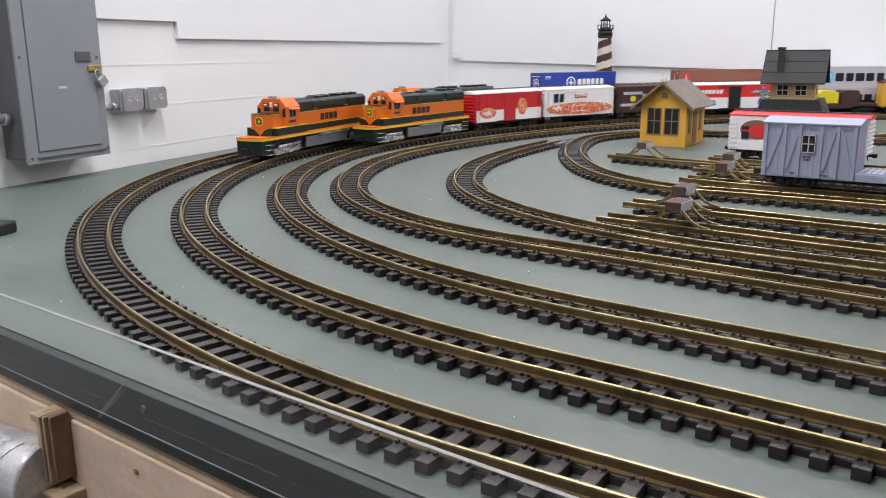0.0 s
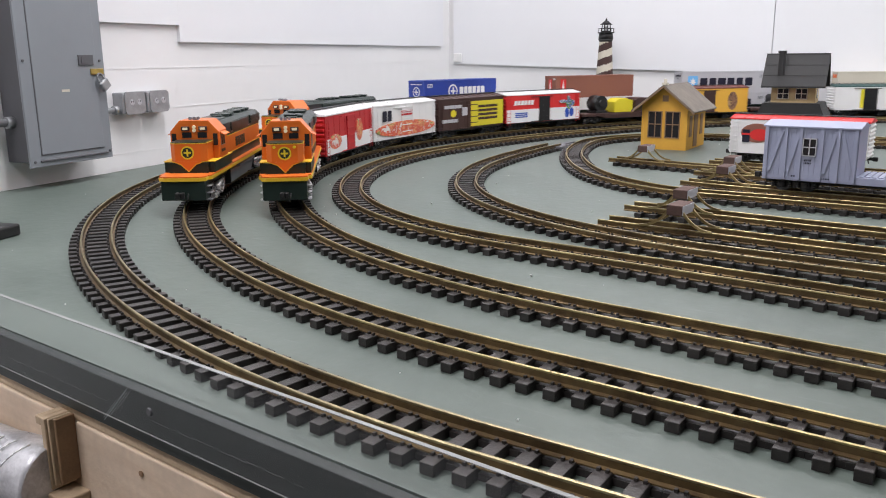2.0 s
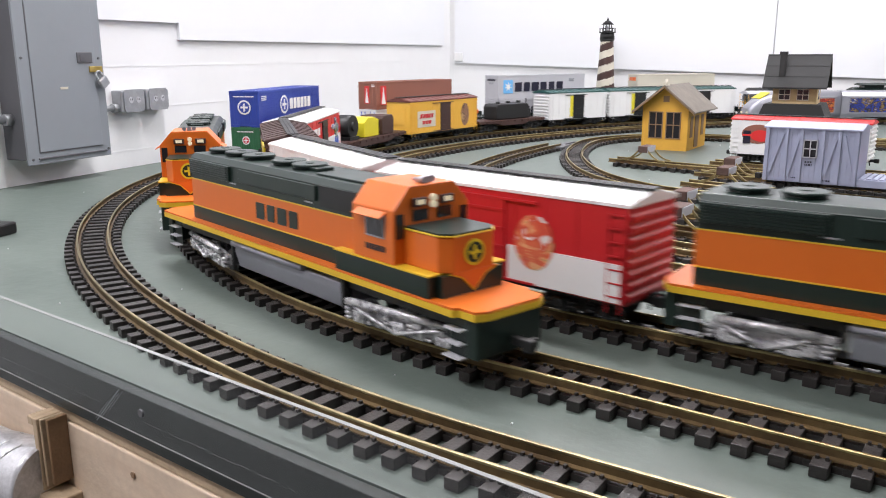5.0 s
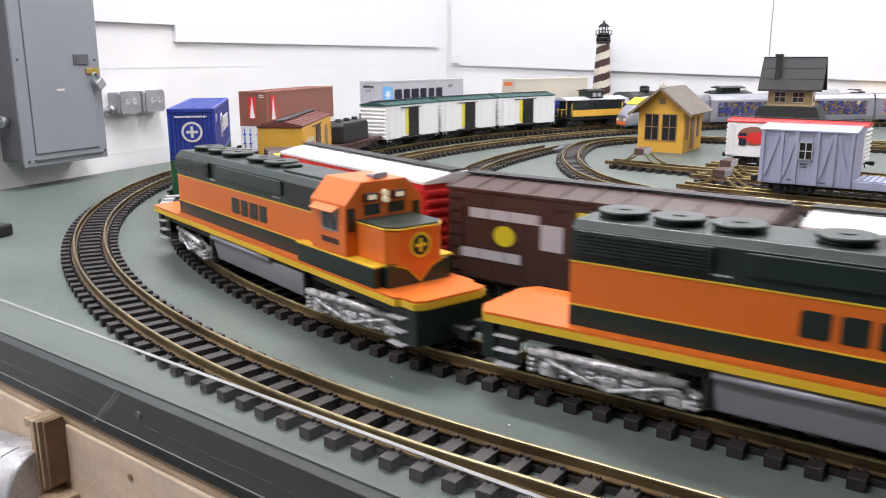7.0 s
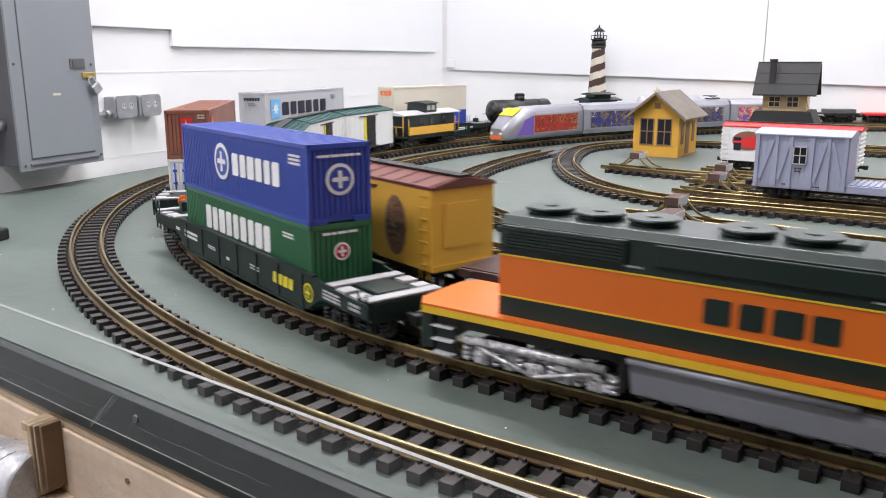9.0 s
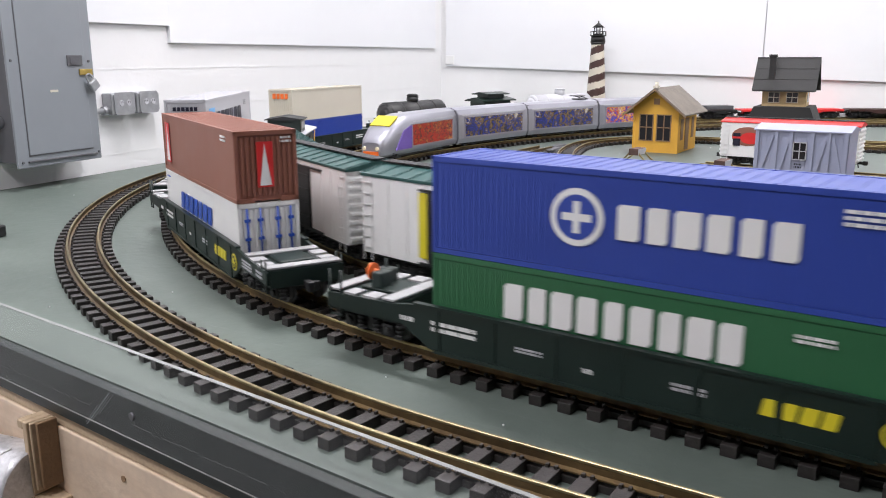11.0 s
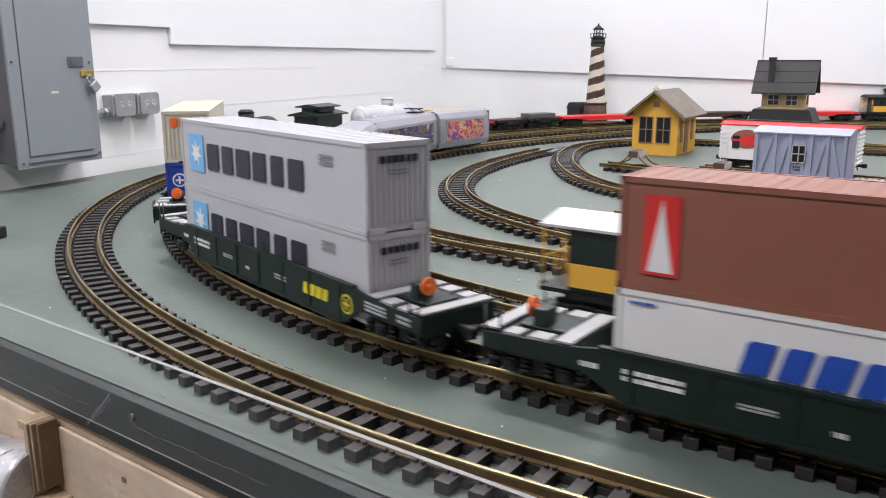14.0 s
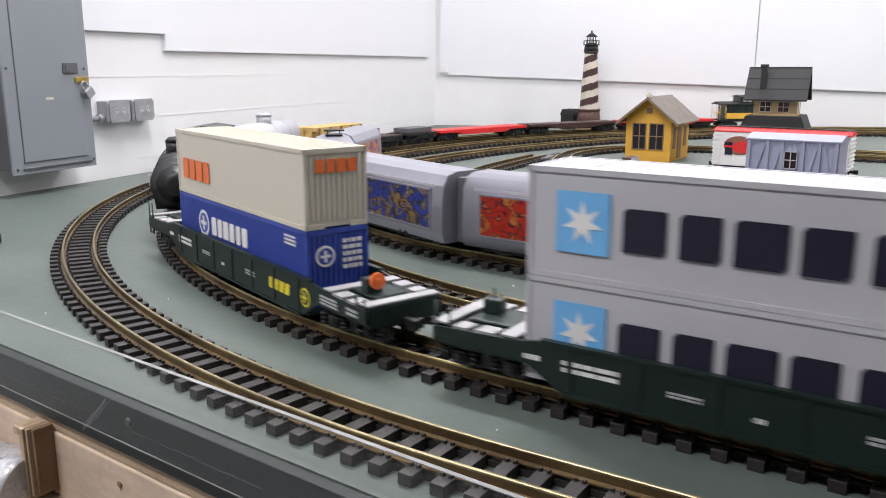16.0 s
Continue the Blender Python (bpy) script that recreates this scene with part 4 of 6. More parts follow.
for i in range(2):
    c = container("grey_white", "pale grey smooth container with dark side marks", L=0.49, H=0.0985, ribs=False)
    for sgn in (-1, 1):
        fx = -1 if sgn < 0 else 1
        bm = bmesh.new()
        prism(bm, [(-0.025, -0.027), (0.025, -0.027), (0.025, 0.027), (-0.025, 0.027)], 0, 0.0005, "z", bevel=0.0)
        o = part("star_panel", bm, "sky_blue", c, "pale blue square panel")
        o.matrix_basis = side(fx * 0.191, sgn * cw, 0.052, sgn > 0)
        bm = bmesh.new()
        star = []
        for k in range(14):
            r = 0.0195 if k % 2 == 0 else 0.008
            star.append((r * math.sin(math.pi * k / 7), r * math.cos(math.pi * k / 7)))
        prism(bm, star, 0.0005, 0.0010, "z")
        o = part("star", bm, "white", c)
        o.matrix_basis = side(fx * 0.191, sgn * cw, 0.052, sgn > 0)
        wordmark(c, 6, 0.278, 0.037, "navy", side(fx * 0.020, sgn * cw, 0.050, sgn > 0))
        bars(c, 3, 0.030, 0.014, "panel", side(-fx * 0.165, sgn * cw, 0.074, sgn > 0))
    wordmark(c, 6, 0.052, 0.008, "navy", front(0.245, 0, 0.080))
    bars(c, 2, 0.026, 0.008, "panel", front(0.245, 0, 0.066))
    pair.append(c)
stack(w3, *pair, 0.0990)
w4 = well_car()
c1 = container("blue", "blue ribbed container with white marks")
disc(c1, 0.019, "white", side(-0.110, -cw, 0.058, False), "blue")
wordmark(c1, 6, 0.125, 0.026, "white", side(-0.020, -cw, 0.058, False))
bars(c1, 3, 0.030, 0.014, "white", side(0.165, -cw, 0.078, False))
disc(c1, 0.013, "white", front(0.206, -0.018, 0.062), "blue")
bars(c1, 5, 0.028, 0.040, "white", front(0.206, 0.020, 0.062))
c2 = container("cream", "cream container with orange side marks", ribs=False)
wordmark(c2, 4, 0.105, 0.030, "letter_orange", side(-0.130, -cw, 0.038, False))
wordmark(c2, 4, 0.058, 0.016, "letter_orange", front(0.206, 0, 0.074))
stack(w4, c1, c2)
A += [w1, w2, w3, w4]


# ---- freight cars ----
def box_car(material, roof, label, L=0.40, ends=None, door=True, ribs_end=True, bevel_roof=True, wood=False, dark_door=None):
    """A house car: body with ribbed ends, peaked roof with a running board, side doors, ladders and bogies."""
    t = thing("box_car", label, "freight car", None, "freight cars")
    h, w, z0, z1 = L / 2, 0.0515, 0.030, 0.138
    bm = bmesh.new()
    box(bm, -h, h, -w, w, z0, z1, bevel=0.0008)
    part("body", bm, material, t)
    n, d = (40, 0.0042) if wood else (9, 0.0012)
    bm = bmesh.new()
    box(bm, -d, d, 0, 0.0007, z0 + 0.002, z1 - 0.003)
    rib = part("board" if wood else "side_rib", bm, material, t)
    rib.matrix_basis = pose(-h + L * 0.5 / n, w, 0)
    for i in range(2 * n - 1):
        k = (i + 1) % n
        shared(rib.name.split(".")[0], rib.data, t, pose(-h + L * (k + 0.5) / n, w if i + 1 < n else -w - 0.0007, 0))
    for f in (1, -1):
        if ribs_end:
            bm = bmesh.new()
            prism(bm, [(f * h, -0.0045), (f * (h + 0.0035), -0.002), (f * (h + 0.0035), 0.002), (f * h, 0.0045)], -w + 0.004, w - 0.004, "y")
            er = part("end_rib", bm, ends or material, t)
            er.matrix_basis = pose(0, 0, z0 + 0.008)
            for i in range(1, 8):
                shared("end_rib", er.data, t, pose(0, 0, z0 + 0.008 + i * 0.0125))
        else:
            bm = bmesh.new()
            box(bm, *sorted((f * h, f * (h + 0.0016))), -w * 0.6, w * 0.6, z0 + 0.03, z1 - 0.02)
            box(bm, *sorted((f * h, f * (h + 0.0020))), -w, w, z0, z0 + 0.008)
            part("end_panel", bm, ends or material, t)
        bm = bmesh.new()
        for sgn in (-1, 1):
            for i in range(7):
                z = z0 + 0.008 + i * 0.015
                box(bm, *sorted((f * (h - 0.022), f * (h - 0.004))), *sorted((sgn * (w + 0.0015), sgn * (w + 0.0027))), z, z + 0.0016)
            for xx in (0.022, 0.005):
                box(bm, *sorted((f * (h - xx), f * (h - xx + 0.0012))), *sorted((sgn * (w + 0.0015), sgn * (w + 0.0024))), z0 - 0.010, z1 - 0.018)
        part("ladder", bm, ends or material, t)
    bm = bmesh.new()
    prism(bm, [(-w - 0.0015, z1 - 0.001), (w + 0.0015, z1 - 0.001), (w + 0.0015, z1 + 0.003), (0.010, z1 + 0.0115), (-0.010, z1 + 0.0115), (-w - 0.0015, z1 + 0.003)], -h - 0.003, h + 0.003, "x", bevel=0.0005)
    part("roof", bm, roof, t)
    bm = bmesh.new()
    prism(bm, [(-w, z1 + 0.003), (w, z1 + 0.003), (w, z1 + 0.0045), (0.010, z1 + 0.0128), (-0.010, z1 + 0.0128), (-w, z1 + 0.0045)], -0.0012, 0.0012, "x")
    seam = part("roof_seam", bm, roof, t)
    seam.matrix_basis = pose(-h + 0.002, 0, 0)
    for i in range(1, 11):
        shared("roof_seam", seam.data, t, pose(-h + 0.002 + (L - 0.004) * i / 10, 0, 0))
    for y in (-0.0075, 0.0, 0.0075):
        bm = bmesh.new()
        box(bm, -h - 0.004, h + 0.004, y - 0.0033, y + 0.0033, z1 + 0.0138, z1 + 0.0154)
        part("running_board", bm, "black", t)
    if door:
        for sgn in (-1, 1):
            bm = bmesh.new()
            box(bm, -0.030, 0.030, *sorted((sgn * w, sgn * (w + 0.0028))), z0 + 0.004, z1 - 0.010, bevel=0.0006)
            for i in range(4):
                z = z0 + 0.018 + i * 0.022
                box(bm, -0.028, 0.028, *sorted((sgn * (w + 0.0028), sgn * (w + 0.0042))), z, z + 0.003)
            box(bm, -0.045, 0.075, *sorted((sgn * w, sgn * (w + 0.0036))), z1 - 0.010, z1 - 0.0075)
            box(bm, -0.045, 0.075, *sorted((sgn * w, sgn * (w + 0.0036))), z0 + 0.0015, z0 + 0.004)
            part("door", bm, dark_door or material, t)
    bm = bmesh.new()
    box(bm, -h + 0.01, h - 0.01, -0.012, 0.012, 0.022, z0)
    box(bm, -0.07, 0.07, -0.030, 0.030, 0.020, z0)
    box(bm, -h + 0.004, h - 0.004, -w + 0.004, w - 0.004, z0 - 0.004, z0)
    part("underframe", bm, "black", t)
    coupler(t, h - 0.008, 1)
    coupler(t, -h + 0.008, -1)
    tr = [(truck(t, s * (h - 0.065), 2, 0.058, "black"), s * (h - 0.065)) for s in (1, -1)]
    return ready(t, L, L - 0.13, tr)


def panel(parent, x0, x1, z0, z1, material, name="printed_panel", lift=0.0032, both=True, shape=None, label=""):
    """A printed area on the sides of a car."""
    for sgn in ((-1, 1) if both else (-1,)):
        bm = bmesh.new()
        ya, yb = sorted((sgn * 0.0515, sgn * (0.0515 + lift)))
        if sgn > 0:
            x0, x1 = -x1, -x0
        pts = [(x0, z0), (x1, z0), (x1, z1), (x0, z1)]
        if shape == "oval":
            cx, cz = (x0 + x1) / 2, (z0 + z1) / 2
            pts = [(cx + (x1 - x0) / 2 * math.cos(k * math.pi / 10), cz + (z1 - z0) / 2 * math.sin(k * math.pi / 10)) for k in range(20)]
        prism(bm, pts, ya, yb, "y")
        part(name, bm, material, parent, label)


B = [locomotive(0.58, 2, fans=(-0.22, -0.165, -0.04), lamps=False, spots=(0.032, 0.160, 0.092, 0.038))]
car = box_car("red", "white", "red and white box car with printed pictures", L=0.386)
panel(car, -0.188, -0.035, 0.032, 0.075, "white", "white_band", 0.0020)
panel(car, 0.035, 0.188, 0.032, 0.075, "white", "white_band", 0.0020)
panel(car, 0.045, 0.10, 0.050, 0.115, "picture_food", shape="oval", lift=0.0026)
panel(car, -0.17, -0.08, 0.045, 0.085, "picture_food", shape="oval", lift=0.0026)
B.append(car)
car = box_car("white", "white", "white box car with a red fruit picture", L=0.386)
panel(car, -0.185, 0.185, 0.036, 0.085, "picture_food", shape="oval", lift=0.0034)
for sgn in (-1, 1):
    wordmark(car, 2, 0.060, 0.034, "navy", side(0.12 * sgn, sgn * 0.0547, 0.105, sgn > 0))
    bars(car, 2, 0.07, 0.020, "red", side(0.0, sgn * 0.0547, 0.110, sgn > 0))
B.append(car)
car = box_car("car_brown", "car_brown", "dark brown box car with a yellow door panel", L=0.386)
panel(car, -0.012, 0.186, 0.036, 0.128, "gold", "yellow_panel", 0.0036, label="yellow printed panel with dark marks")
for sgn in (-1, 1):
    bars(car, 4, 0.12, 0.060, "car_brown", side(-0.09 * sgn, sgn * 0.0553, 0.085, sgn > 0))
    bars(car, 1, 0.10, 0.020, "grey_white", side(0.11 * sgn, sgn * 0.0522, 0.112, sgn > 0), "pale_mark")
    bars(car, 1, 0.09, 0.020, "grey_white", side(0.13 * sgn, sgn * 0.0522, 0.062, sgn > 0), "pale_mark")
panel(car, -0.125, -0.095, 0.075, 0.100, "gold", "yellow_mark", 0.0012, shape="oval")
panel(car, -0.060, -0.030, 0.078, 0.108, "grey_white", "pale_mark", 0.0012)
B.append(car)
car = box_car("bright_red", "white", "red and white box car with open door and green figure print", L=0.42, dark_door="black")
panel(car, -0.208, -0.032, 0.031, 0.082, "white", "white_band", 0.0022)
panel(car, 0.032, 0.208, 0.031, 0.082, "white", "white_band", 0.0022)
panel(car, 0.128, 0.160, 0.072, 0.118, "picture_green", shape="oval", lift=0.0030)
panel(car, 0.085, 0.135, 0.098, 0.112, "picture_green", shape="oval", lift=0.0034)
panel(car, 0.150, 0.176, 0.085, 0.110, "picture_green", shape="oval", lift=0.0036)
panel(car, 0.132, 0.148, 0.114, 0.128, "picture_green", shape="oval", lift=0.0038)
panel(car, 0.120, 0.143, 0.038, 0.078, "letter_blue", "blue_print", shape="oval", lift=0.0028)
panel(car, 0.146, 0.172, 0.042, 0.078, "letter_blue", "blue_print", shape="oval", lift=0.0032)
for sgn in (-1, 1):
    wordmark(car, 6, 0.11, 0.018, "white", side(0.115 * sgn, sgn * 0.0524, 0.108, sgn > 0), 0.2)
    bars(car, 3, 0.07, 0.022, "letter_blue", side(0.13 * sgn, sgn * 0.0540, 0.060, sgn > 0))
B.append(car)


def flat_car(material, label, L=0.38, deck_z=0.044, low=False):
    t = thing("flat_car", label, "freight car", None, "freight cars")
    h = L / 2
    bm = bmesh.new()
    for sgn in (-1, 1):
        prism(bm, [(-h, deck_z - 0.010), (-h + 0.10, deck_z - 0.010), (-h + 0.13, deck_z - 0.020), (h - 0.13, deck_z - 0.020), (h - 0.10, deck_z - 0.010), (h, deck_z - 0.010), (h, deck_z), (-h, deck_z)], *sorted((sgn * 0.046, sgn * 0.050)), "y", bevel=0.0006)
        for i in range(int(L / 0.04)):
            x = -h + 0.02 + i * 0.04
            box(bm, x - 0.003, x + 0.003, *sorted((sgn * 0.050, sgn * 0.0525)), deck_z - 0.008, deck_z - 0.001)
    box(bm, -h, h, -0.046, 0.046, deck_z - 0.006, deck_z - 0.001)
    box(bm, -h + 0.02, h - 0.02, -0.012, 0.012, 0.022, deck_z - 0.006)
    part("frame", bm, material, t)
    bm = bmesh.new()
    n = int(L / 0.011)
    for i in range(n):
        x = -h + L * (i + 0.5) / n
        box(bm, x - L / n * 0.45, x + L / n * 0.45, -0.0455, 0.0455, deck_z - 0.001, deck_z + 0.001)
    tagged(part("deck_planks", bm, "car_brown" if material != "bright_red" else "bright_red", t), kind="stuff")
    coupler(t, h - 0.008, 1)
    coupler(t, -h + 0.008, -1)
    tr = [(truck(t, s * (h - 0.060), 2, 0.054, "black"), s * (h - 0.060)) for s in (1, -1)]
    return ready(t, L, L - 0.12, tr, [])


def load(car, name, bm, mats, label, cat):
    """A load that rides on a flat car."""
    ob = tagged(part(name, bm, mats), label, cat)
    FLEET[car.name][3].append((ob, 0.0455))
    return ob


car = flat_car("car_brown", "dark brown flat car with machine loads", L=0.46)
bm = bmesh.new()
prism(bm, [(-0.055, 0), (0.045, 0), (0.045, 0.045), (0.02, 0.060), (-0.02, 0.060), (-0.055, 0.050)], -0.032, 0.032, "y", bevel=0.002)
load(car, "yellow_crate", bm, "gold", "yellow machine load on the flat car", "load")
bm = bmesh.new()
prism(bm, [(-0.150, 0), (-0.065, 0), (-0.065, 0.050), (-0.075, 0.060), (-0.140, 0.060), (-0.150, 0.050)], -0.040, 0.040, "y", bevel=0.002)
load(car, "brown_crate", bm, "car_brown", "brown covered load on the flat car", "load")
bm = bmesh.new()
cyl(bm, 0.034, 0.034, (0.115, -0.030, 0.040), (0.115, 0.030, 0.040), 24)
cyl(bm, 0.014, 0.014, (0.115, -0.036, 0.040), (0.115, 0.036, 0.040), 16)
box(bm, 0.085, 0.145, -0.034, 0.034, 0.0, 0.010)
load(car, "cable_drum", bm, "black", "black cable drum on a cradle", "drum")
B.append(car)
car = box_car("reefer_yellow", "roof_brown", "yellow wooden reefer car with red-brown roof", L=0.40, wood=True, ribs_end=False, dark_door="car_brown")
panel(car, -0.16, -0.06, 0.050, 0.105, "cream", "printed_panel", 0.0014)
for sgn in (-1, 1):
    wordmark(car, 5, 0.075, 0.014, "red", side(0.11 * sgn, sgn * 0.0531, 0.088, sgn > 0), 0.2)
    wordmark(car, 3, 0.050, 0.012, "red", side(0.11 * sgn, sgn * 0.0531, 0.066, sgn > 0), 0.2)
panel(car, 0.095, 0.145, 0.040, 0.122, "picture_brown", shape="oval", lift=0.0014)
B.append(car)
car = flat_car("car_brown", "dark flat car with a black tank load", L=0.38)
bm = bmesh.new()
prism(bm, [(-0.105, 0), (0.085, 0), (0.085, 0.050), (0.075, 0.060), (-0.095, 0.060), (-0.105, 0.050)], -0.036, 0.036, "y", bevel=0.004)
for x in (-0.08, -0.02, 0.04):
    cyl(bm, 0.010, 0.009, (x, 0, 0.058), (x, 0, 0.068), 12)
box(bm, -0.135, -0.115, -0.02, 0.02, 0.0, 0.035, bevel=0.003)
cyl(bm, 0.003, 0.003, (-0.125, 0, 0.03), (-0.125, 0, 0.075), 8)
load(car, "black_tank", bm, "black", "black ribbed tank load with three hatches", "load")
B.append(car)
for i in range(3):
    car = box_car("white", "roof_teal", "white box car with dark open door and teal roof", L=0.32, dark_door="black")
    panel(car, -0.046, -0.031, 0.040, 0.126, "gold", "door_post", 0.002, both=True)
    B.append(car)


def caboose(body, trim, label, L=0.28, roof="roof_black", group="cabooses"):
    t = thing("caboose", label, "freight car", None, group)
    h = L / 2
    bm = bmesh.new()
    box(bm, -h + 0.035, h - 0.035, -0.046, 0.046, 0.040, 0.112, 0, bevel=0.001)
    part("body", bm, body, t)
    bm = bmesh.new()
    box(bm, -h + 0.036, h - 0.036, -0.0472, 0.0472, 0.045, 0.072)
    part("side_band", bm, trim, t)
    bm = bmesh.new()
    prism(bm, [(-0.052, 0.112), (0.052, 0.112), (0.052, 0.115), (0.0, 0.126), (-0.052, 0.115)], -h, h, "x")
    part("roof", bm, roof, t)
    bm = bmesh.new()
    box(bm, -0.035, 0.035, -0.040, 0.040, 0.118, 0.148, bevel=0.001)
    part("cupola", bm, "loco_green", t)
    bm = bmesh.new()
    prism(bm, [(-0.046, 0.148), (0.046, 0.148), (0.046, 0.150), (0.0, 0.157), (-0.046, 0.150)], -0.042, 0.042, "x")
    part("cupola_roof", bm, "roof_black", t)
    for sgn in (-1, 1):
        for x in (-0.022, 0.004):
            bm = bmesh.new()
            box(bm, x, x + 0.018, *sorted((sgn * 0.040, sgn * 0.0408)), 0.126, 0.142)
            part("cupola_window", bm, "grey_white", t)
        for x in (-0.075, -0.005, 0.055):
            bm = bmesh.new()
            box(bm, x, x + 0.020, *sorted((sgn * 0.046, sgn * 0.0470)), 0.080, 0.102)
            part("side_window", bm, "window", t)
    for f in (1, -1):
        bm = bmesh.new()
        box(bm, *sorted((f * (h - 0.036), f * h)), -0.048, 0.048, 0.036, 0.041)
        part("porch", bm, "black", t)
        bm = bmesh.new()
        for y in (-0.045, -0.015, 0.015, 0.045):
            cyl(bm, 0.0014, 0.0014, (f * (h - 0.003), y, 0.040), (f * (h - 0.003), y, 0.112 if abs(y) > 0.04 else 0.075), 6)
        cyl(bm, 0.0014, 0.0014, (f * (h - 0.003), -0.045, 0.075), (f * (h - 0.003), 0.045, 0.075), 6)
        for sgn in (-1, 1):
            cyl(bm, 0.0014, 0.0014, (f * (h - 0.030), sgn * 0.048, 0.045), (f * (h - 0.030), sgn * 0.048, 0.10), 6)
        part("railing", bm, trim, t)
    bm = bmesh.new()
    box(bm, -h + 0.03, h - 0.03, -0.044, 0.044, 0.030, 0.040)
    part("underframe", bm, "black", t)
    coupler(t, h - 0.008, 1)
    coupler(t, -h + 0.008, -1)
    tr = [(truck(t, s * (h - 0.055), 2, 0.045, "black"), s * (h - 0.055)) for s in (1, -1)]
    return ready(t, L, L - 0.11, tr)


B.append(caboose("loco_green", "reefer_yellow", "dark green and yellow caboose with pale roof and cupola", 0.34, "grey_white"))

# ---- rest of the long train ----
def tank_car(material, label):
    t = thing("tank_car", label, "freight car", None, "freight cars")
    L, h = 0.36, 0.18
    bm = bmesh.new()
    cyl(bm, 0.046, 0.046, (-h + 0.03, 0, 0.088), (h - 0.03, 0, 0.088), 28)
    for f in (1, -1):
        cyl(bm, 0.046, 0.034, (f * (h - 0.03), 0, 0.088), (f * (h - 0.020), 0, 0.088), 28)
        cyl(bm, 0.034, 0.012, (f * (h - 0.020), 0, 0.088), (f * (h - 0.014), 0, 0.088), 28)
    tank = part("tank", bm, material, t)
    for x in (-0.09, 0.0, 0.09):
        bm = bmesh.new()
        cyl(bm, 0.0468, 0.0468, (x - 0.003, 0, 0.088), (x + 0.003, 0, 0.088), 28)
        part("band", bm, material, tank)
    bm = bmesh.new()
    cyl(bm, 0.022, 0.022, (0, 0, 0.125), (0, 0, 0.152), 20)
    cyl(bm, 0.024, 0.016, (0, 0, 0.152), (0, 0, 0.160), 20)
    part("dome", bm, material, t)
    bm = bmesh.new()
    box(bm, -h, h, -0.016, 0.016, 0.030, 0.042)
    for x in (-0.12, 0.12):
        prism(bm, [(-0.040, 0.040), (0.040, 0.040), (0.044, 0.075), (-0.044, 0.075)], x - 0.008, x + 0.008, "x")
    for sgn in (-1, 1):
        cyl(bm, 0.0015, 0.0015, (-h + 0.02, sgn * 0.050, 0.075), (h - 0.02, sgn * 0.050, 0.075), 8)
    part("underframe", bm, "black", t)
    for sgn in (-1, 1):
        bm = bmesh.new()
        box(bm, 0.115, 0.135, *sorted((sgn * 0.0475, sgn * 0.0490)), 0.085, 0.103)
        part("placard", bm, "white", t, "white placard")
    coupler(t, h - 0.008, 1)
    coupler(t, -h + 0.008, -1)
    tr = [(truck(t, s * 0.12, 2, 0.055), s * 0.12) for s in (1, -1)]
    return ready(t, L, 0.24, tr)


A.append(tank_car("black", "glossy black tank car with a dome"))
car = flat_car("car_brown", "dark flat car under a green crane house", L=0.42)
bm = bmesh.new()
box(bm, -0.10, 0.05, -0.045, 0.045, 0.0, 0.072, bevel=0.002)
prism(bm, [(-0.056, 0.072), (0.056, 0.072), (0.056, 0.077), (0.0, 0.088), (-0.056, 0.077)], -0.12, 0.07, "x")
box(bm, -0.07, 0.02, -0.035, 0.035, 0.083, 0.098, bevel=0.002)
prism(bm, [(-0.046, 0.098), (0.046, 0.098), (0.046, 0.102), (0.0, 0.109), (-0.046, 0.102)], -0.09, 0.04, "x")
load(car, "crane_house", bm, "loco_green", "dark green house with stepped roof on a flat car", "load")
A.append(car)
A.append(tank_car("grey_white", "pale grey tank car with a dome"))
car = flat_car("red", "red flat car with stakes and lumber load", L=0.36)
bm = bmesh.new()
rng = random.Random(4)
for iz in range(4):
    for iy in range(5):
        y = -0.036 + iy * 0.018
        box(bm, -0.13 + rng.uniform(-0.006, 0.006), 0.13 + rng.uniform(-0.006, 0.006), y - 0.0086, y + 0.0086, iz * 0.0135, iz * 0.0135 + 0.0130)
load(car, "lumber_stack", bm, "lumber", "stack of pale sawn lumber boards", "lumber")
for sgn in (-1, 1):
    for x in (-0.12, -0.06, 0.0, 0.06, 0.12):
        bm = bmesh.new()
        box(bm, x - 0.003, x + 0.003, *sorted((sgn * 0.047, sgn * 0.051)), 0.040, 0.098)
        part("stake", bm, "wood_dark", car)
A.append(car)
A.append(flat_car("black", "small black flat car", L=0.15))
car = flat_car("black", "small black flat car", L=0.17)
bm = bmesh.new()
box(bm, -0.07, 0.07, -0.036, 0.036, 0.0, 0.018, bevel=0.002)
load(car, "covered_load", bm, "panel_dark", "low dark covered load", "load")
A.append(car)
A.append(flat_car("bright_red", "long bright red flat car", L=0.50))
A.append(flat_car("car_brown", "long dark brown flat car", L=0.50))
A.append(flat_car("bright_red", "long bright red flat car", L=0.50))
A.append(caboose("loco_green", "reefer_yellow", "dark green and yellow caboose with cupola"))


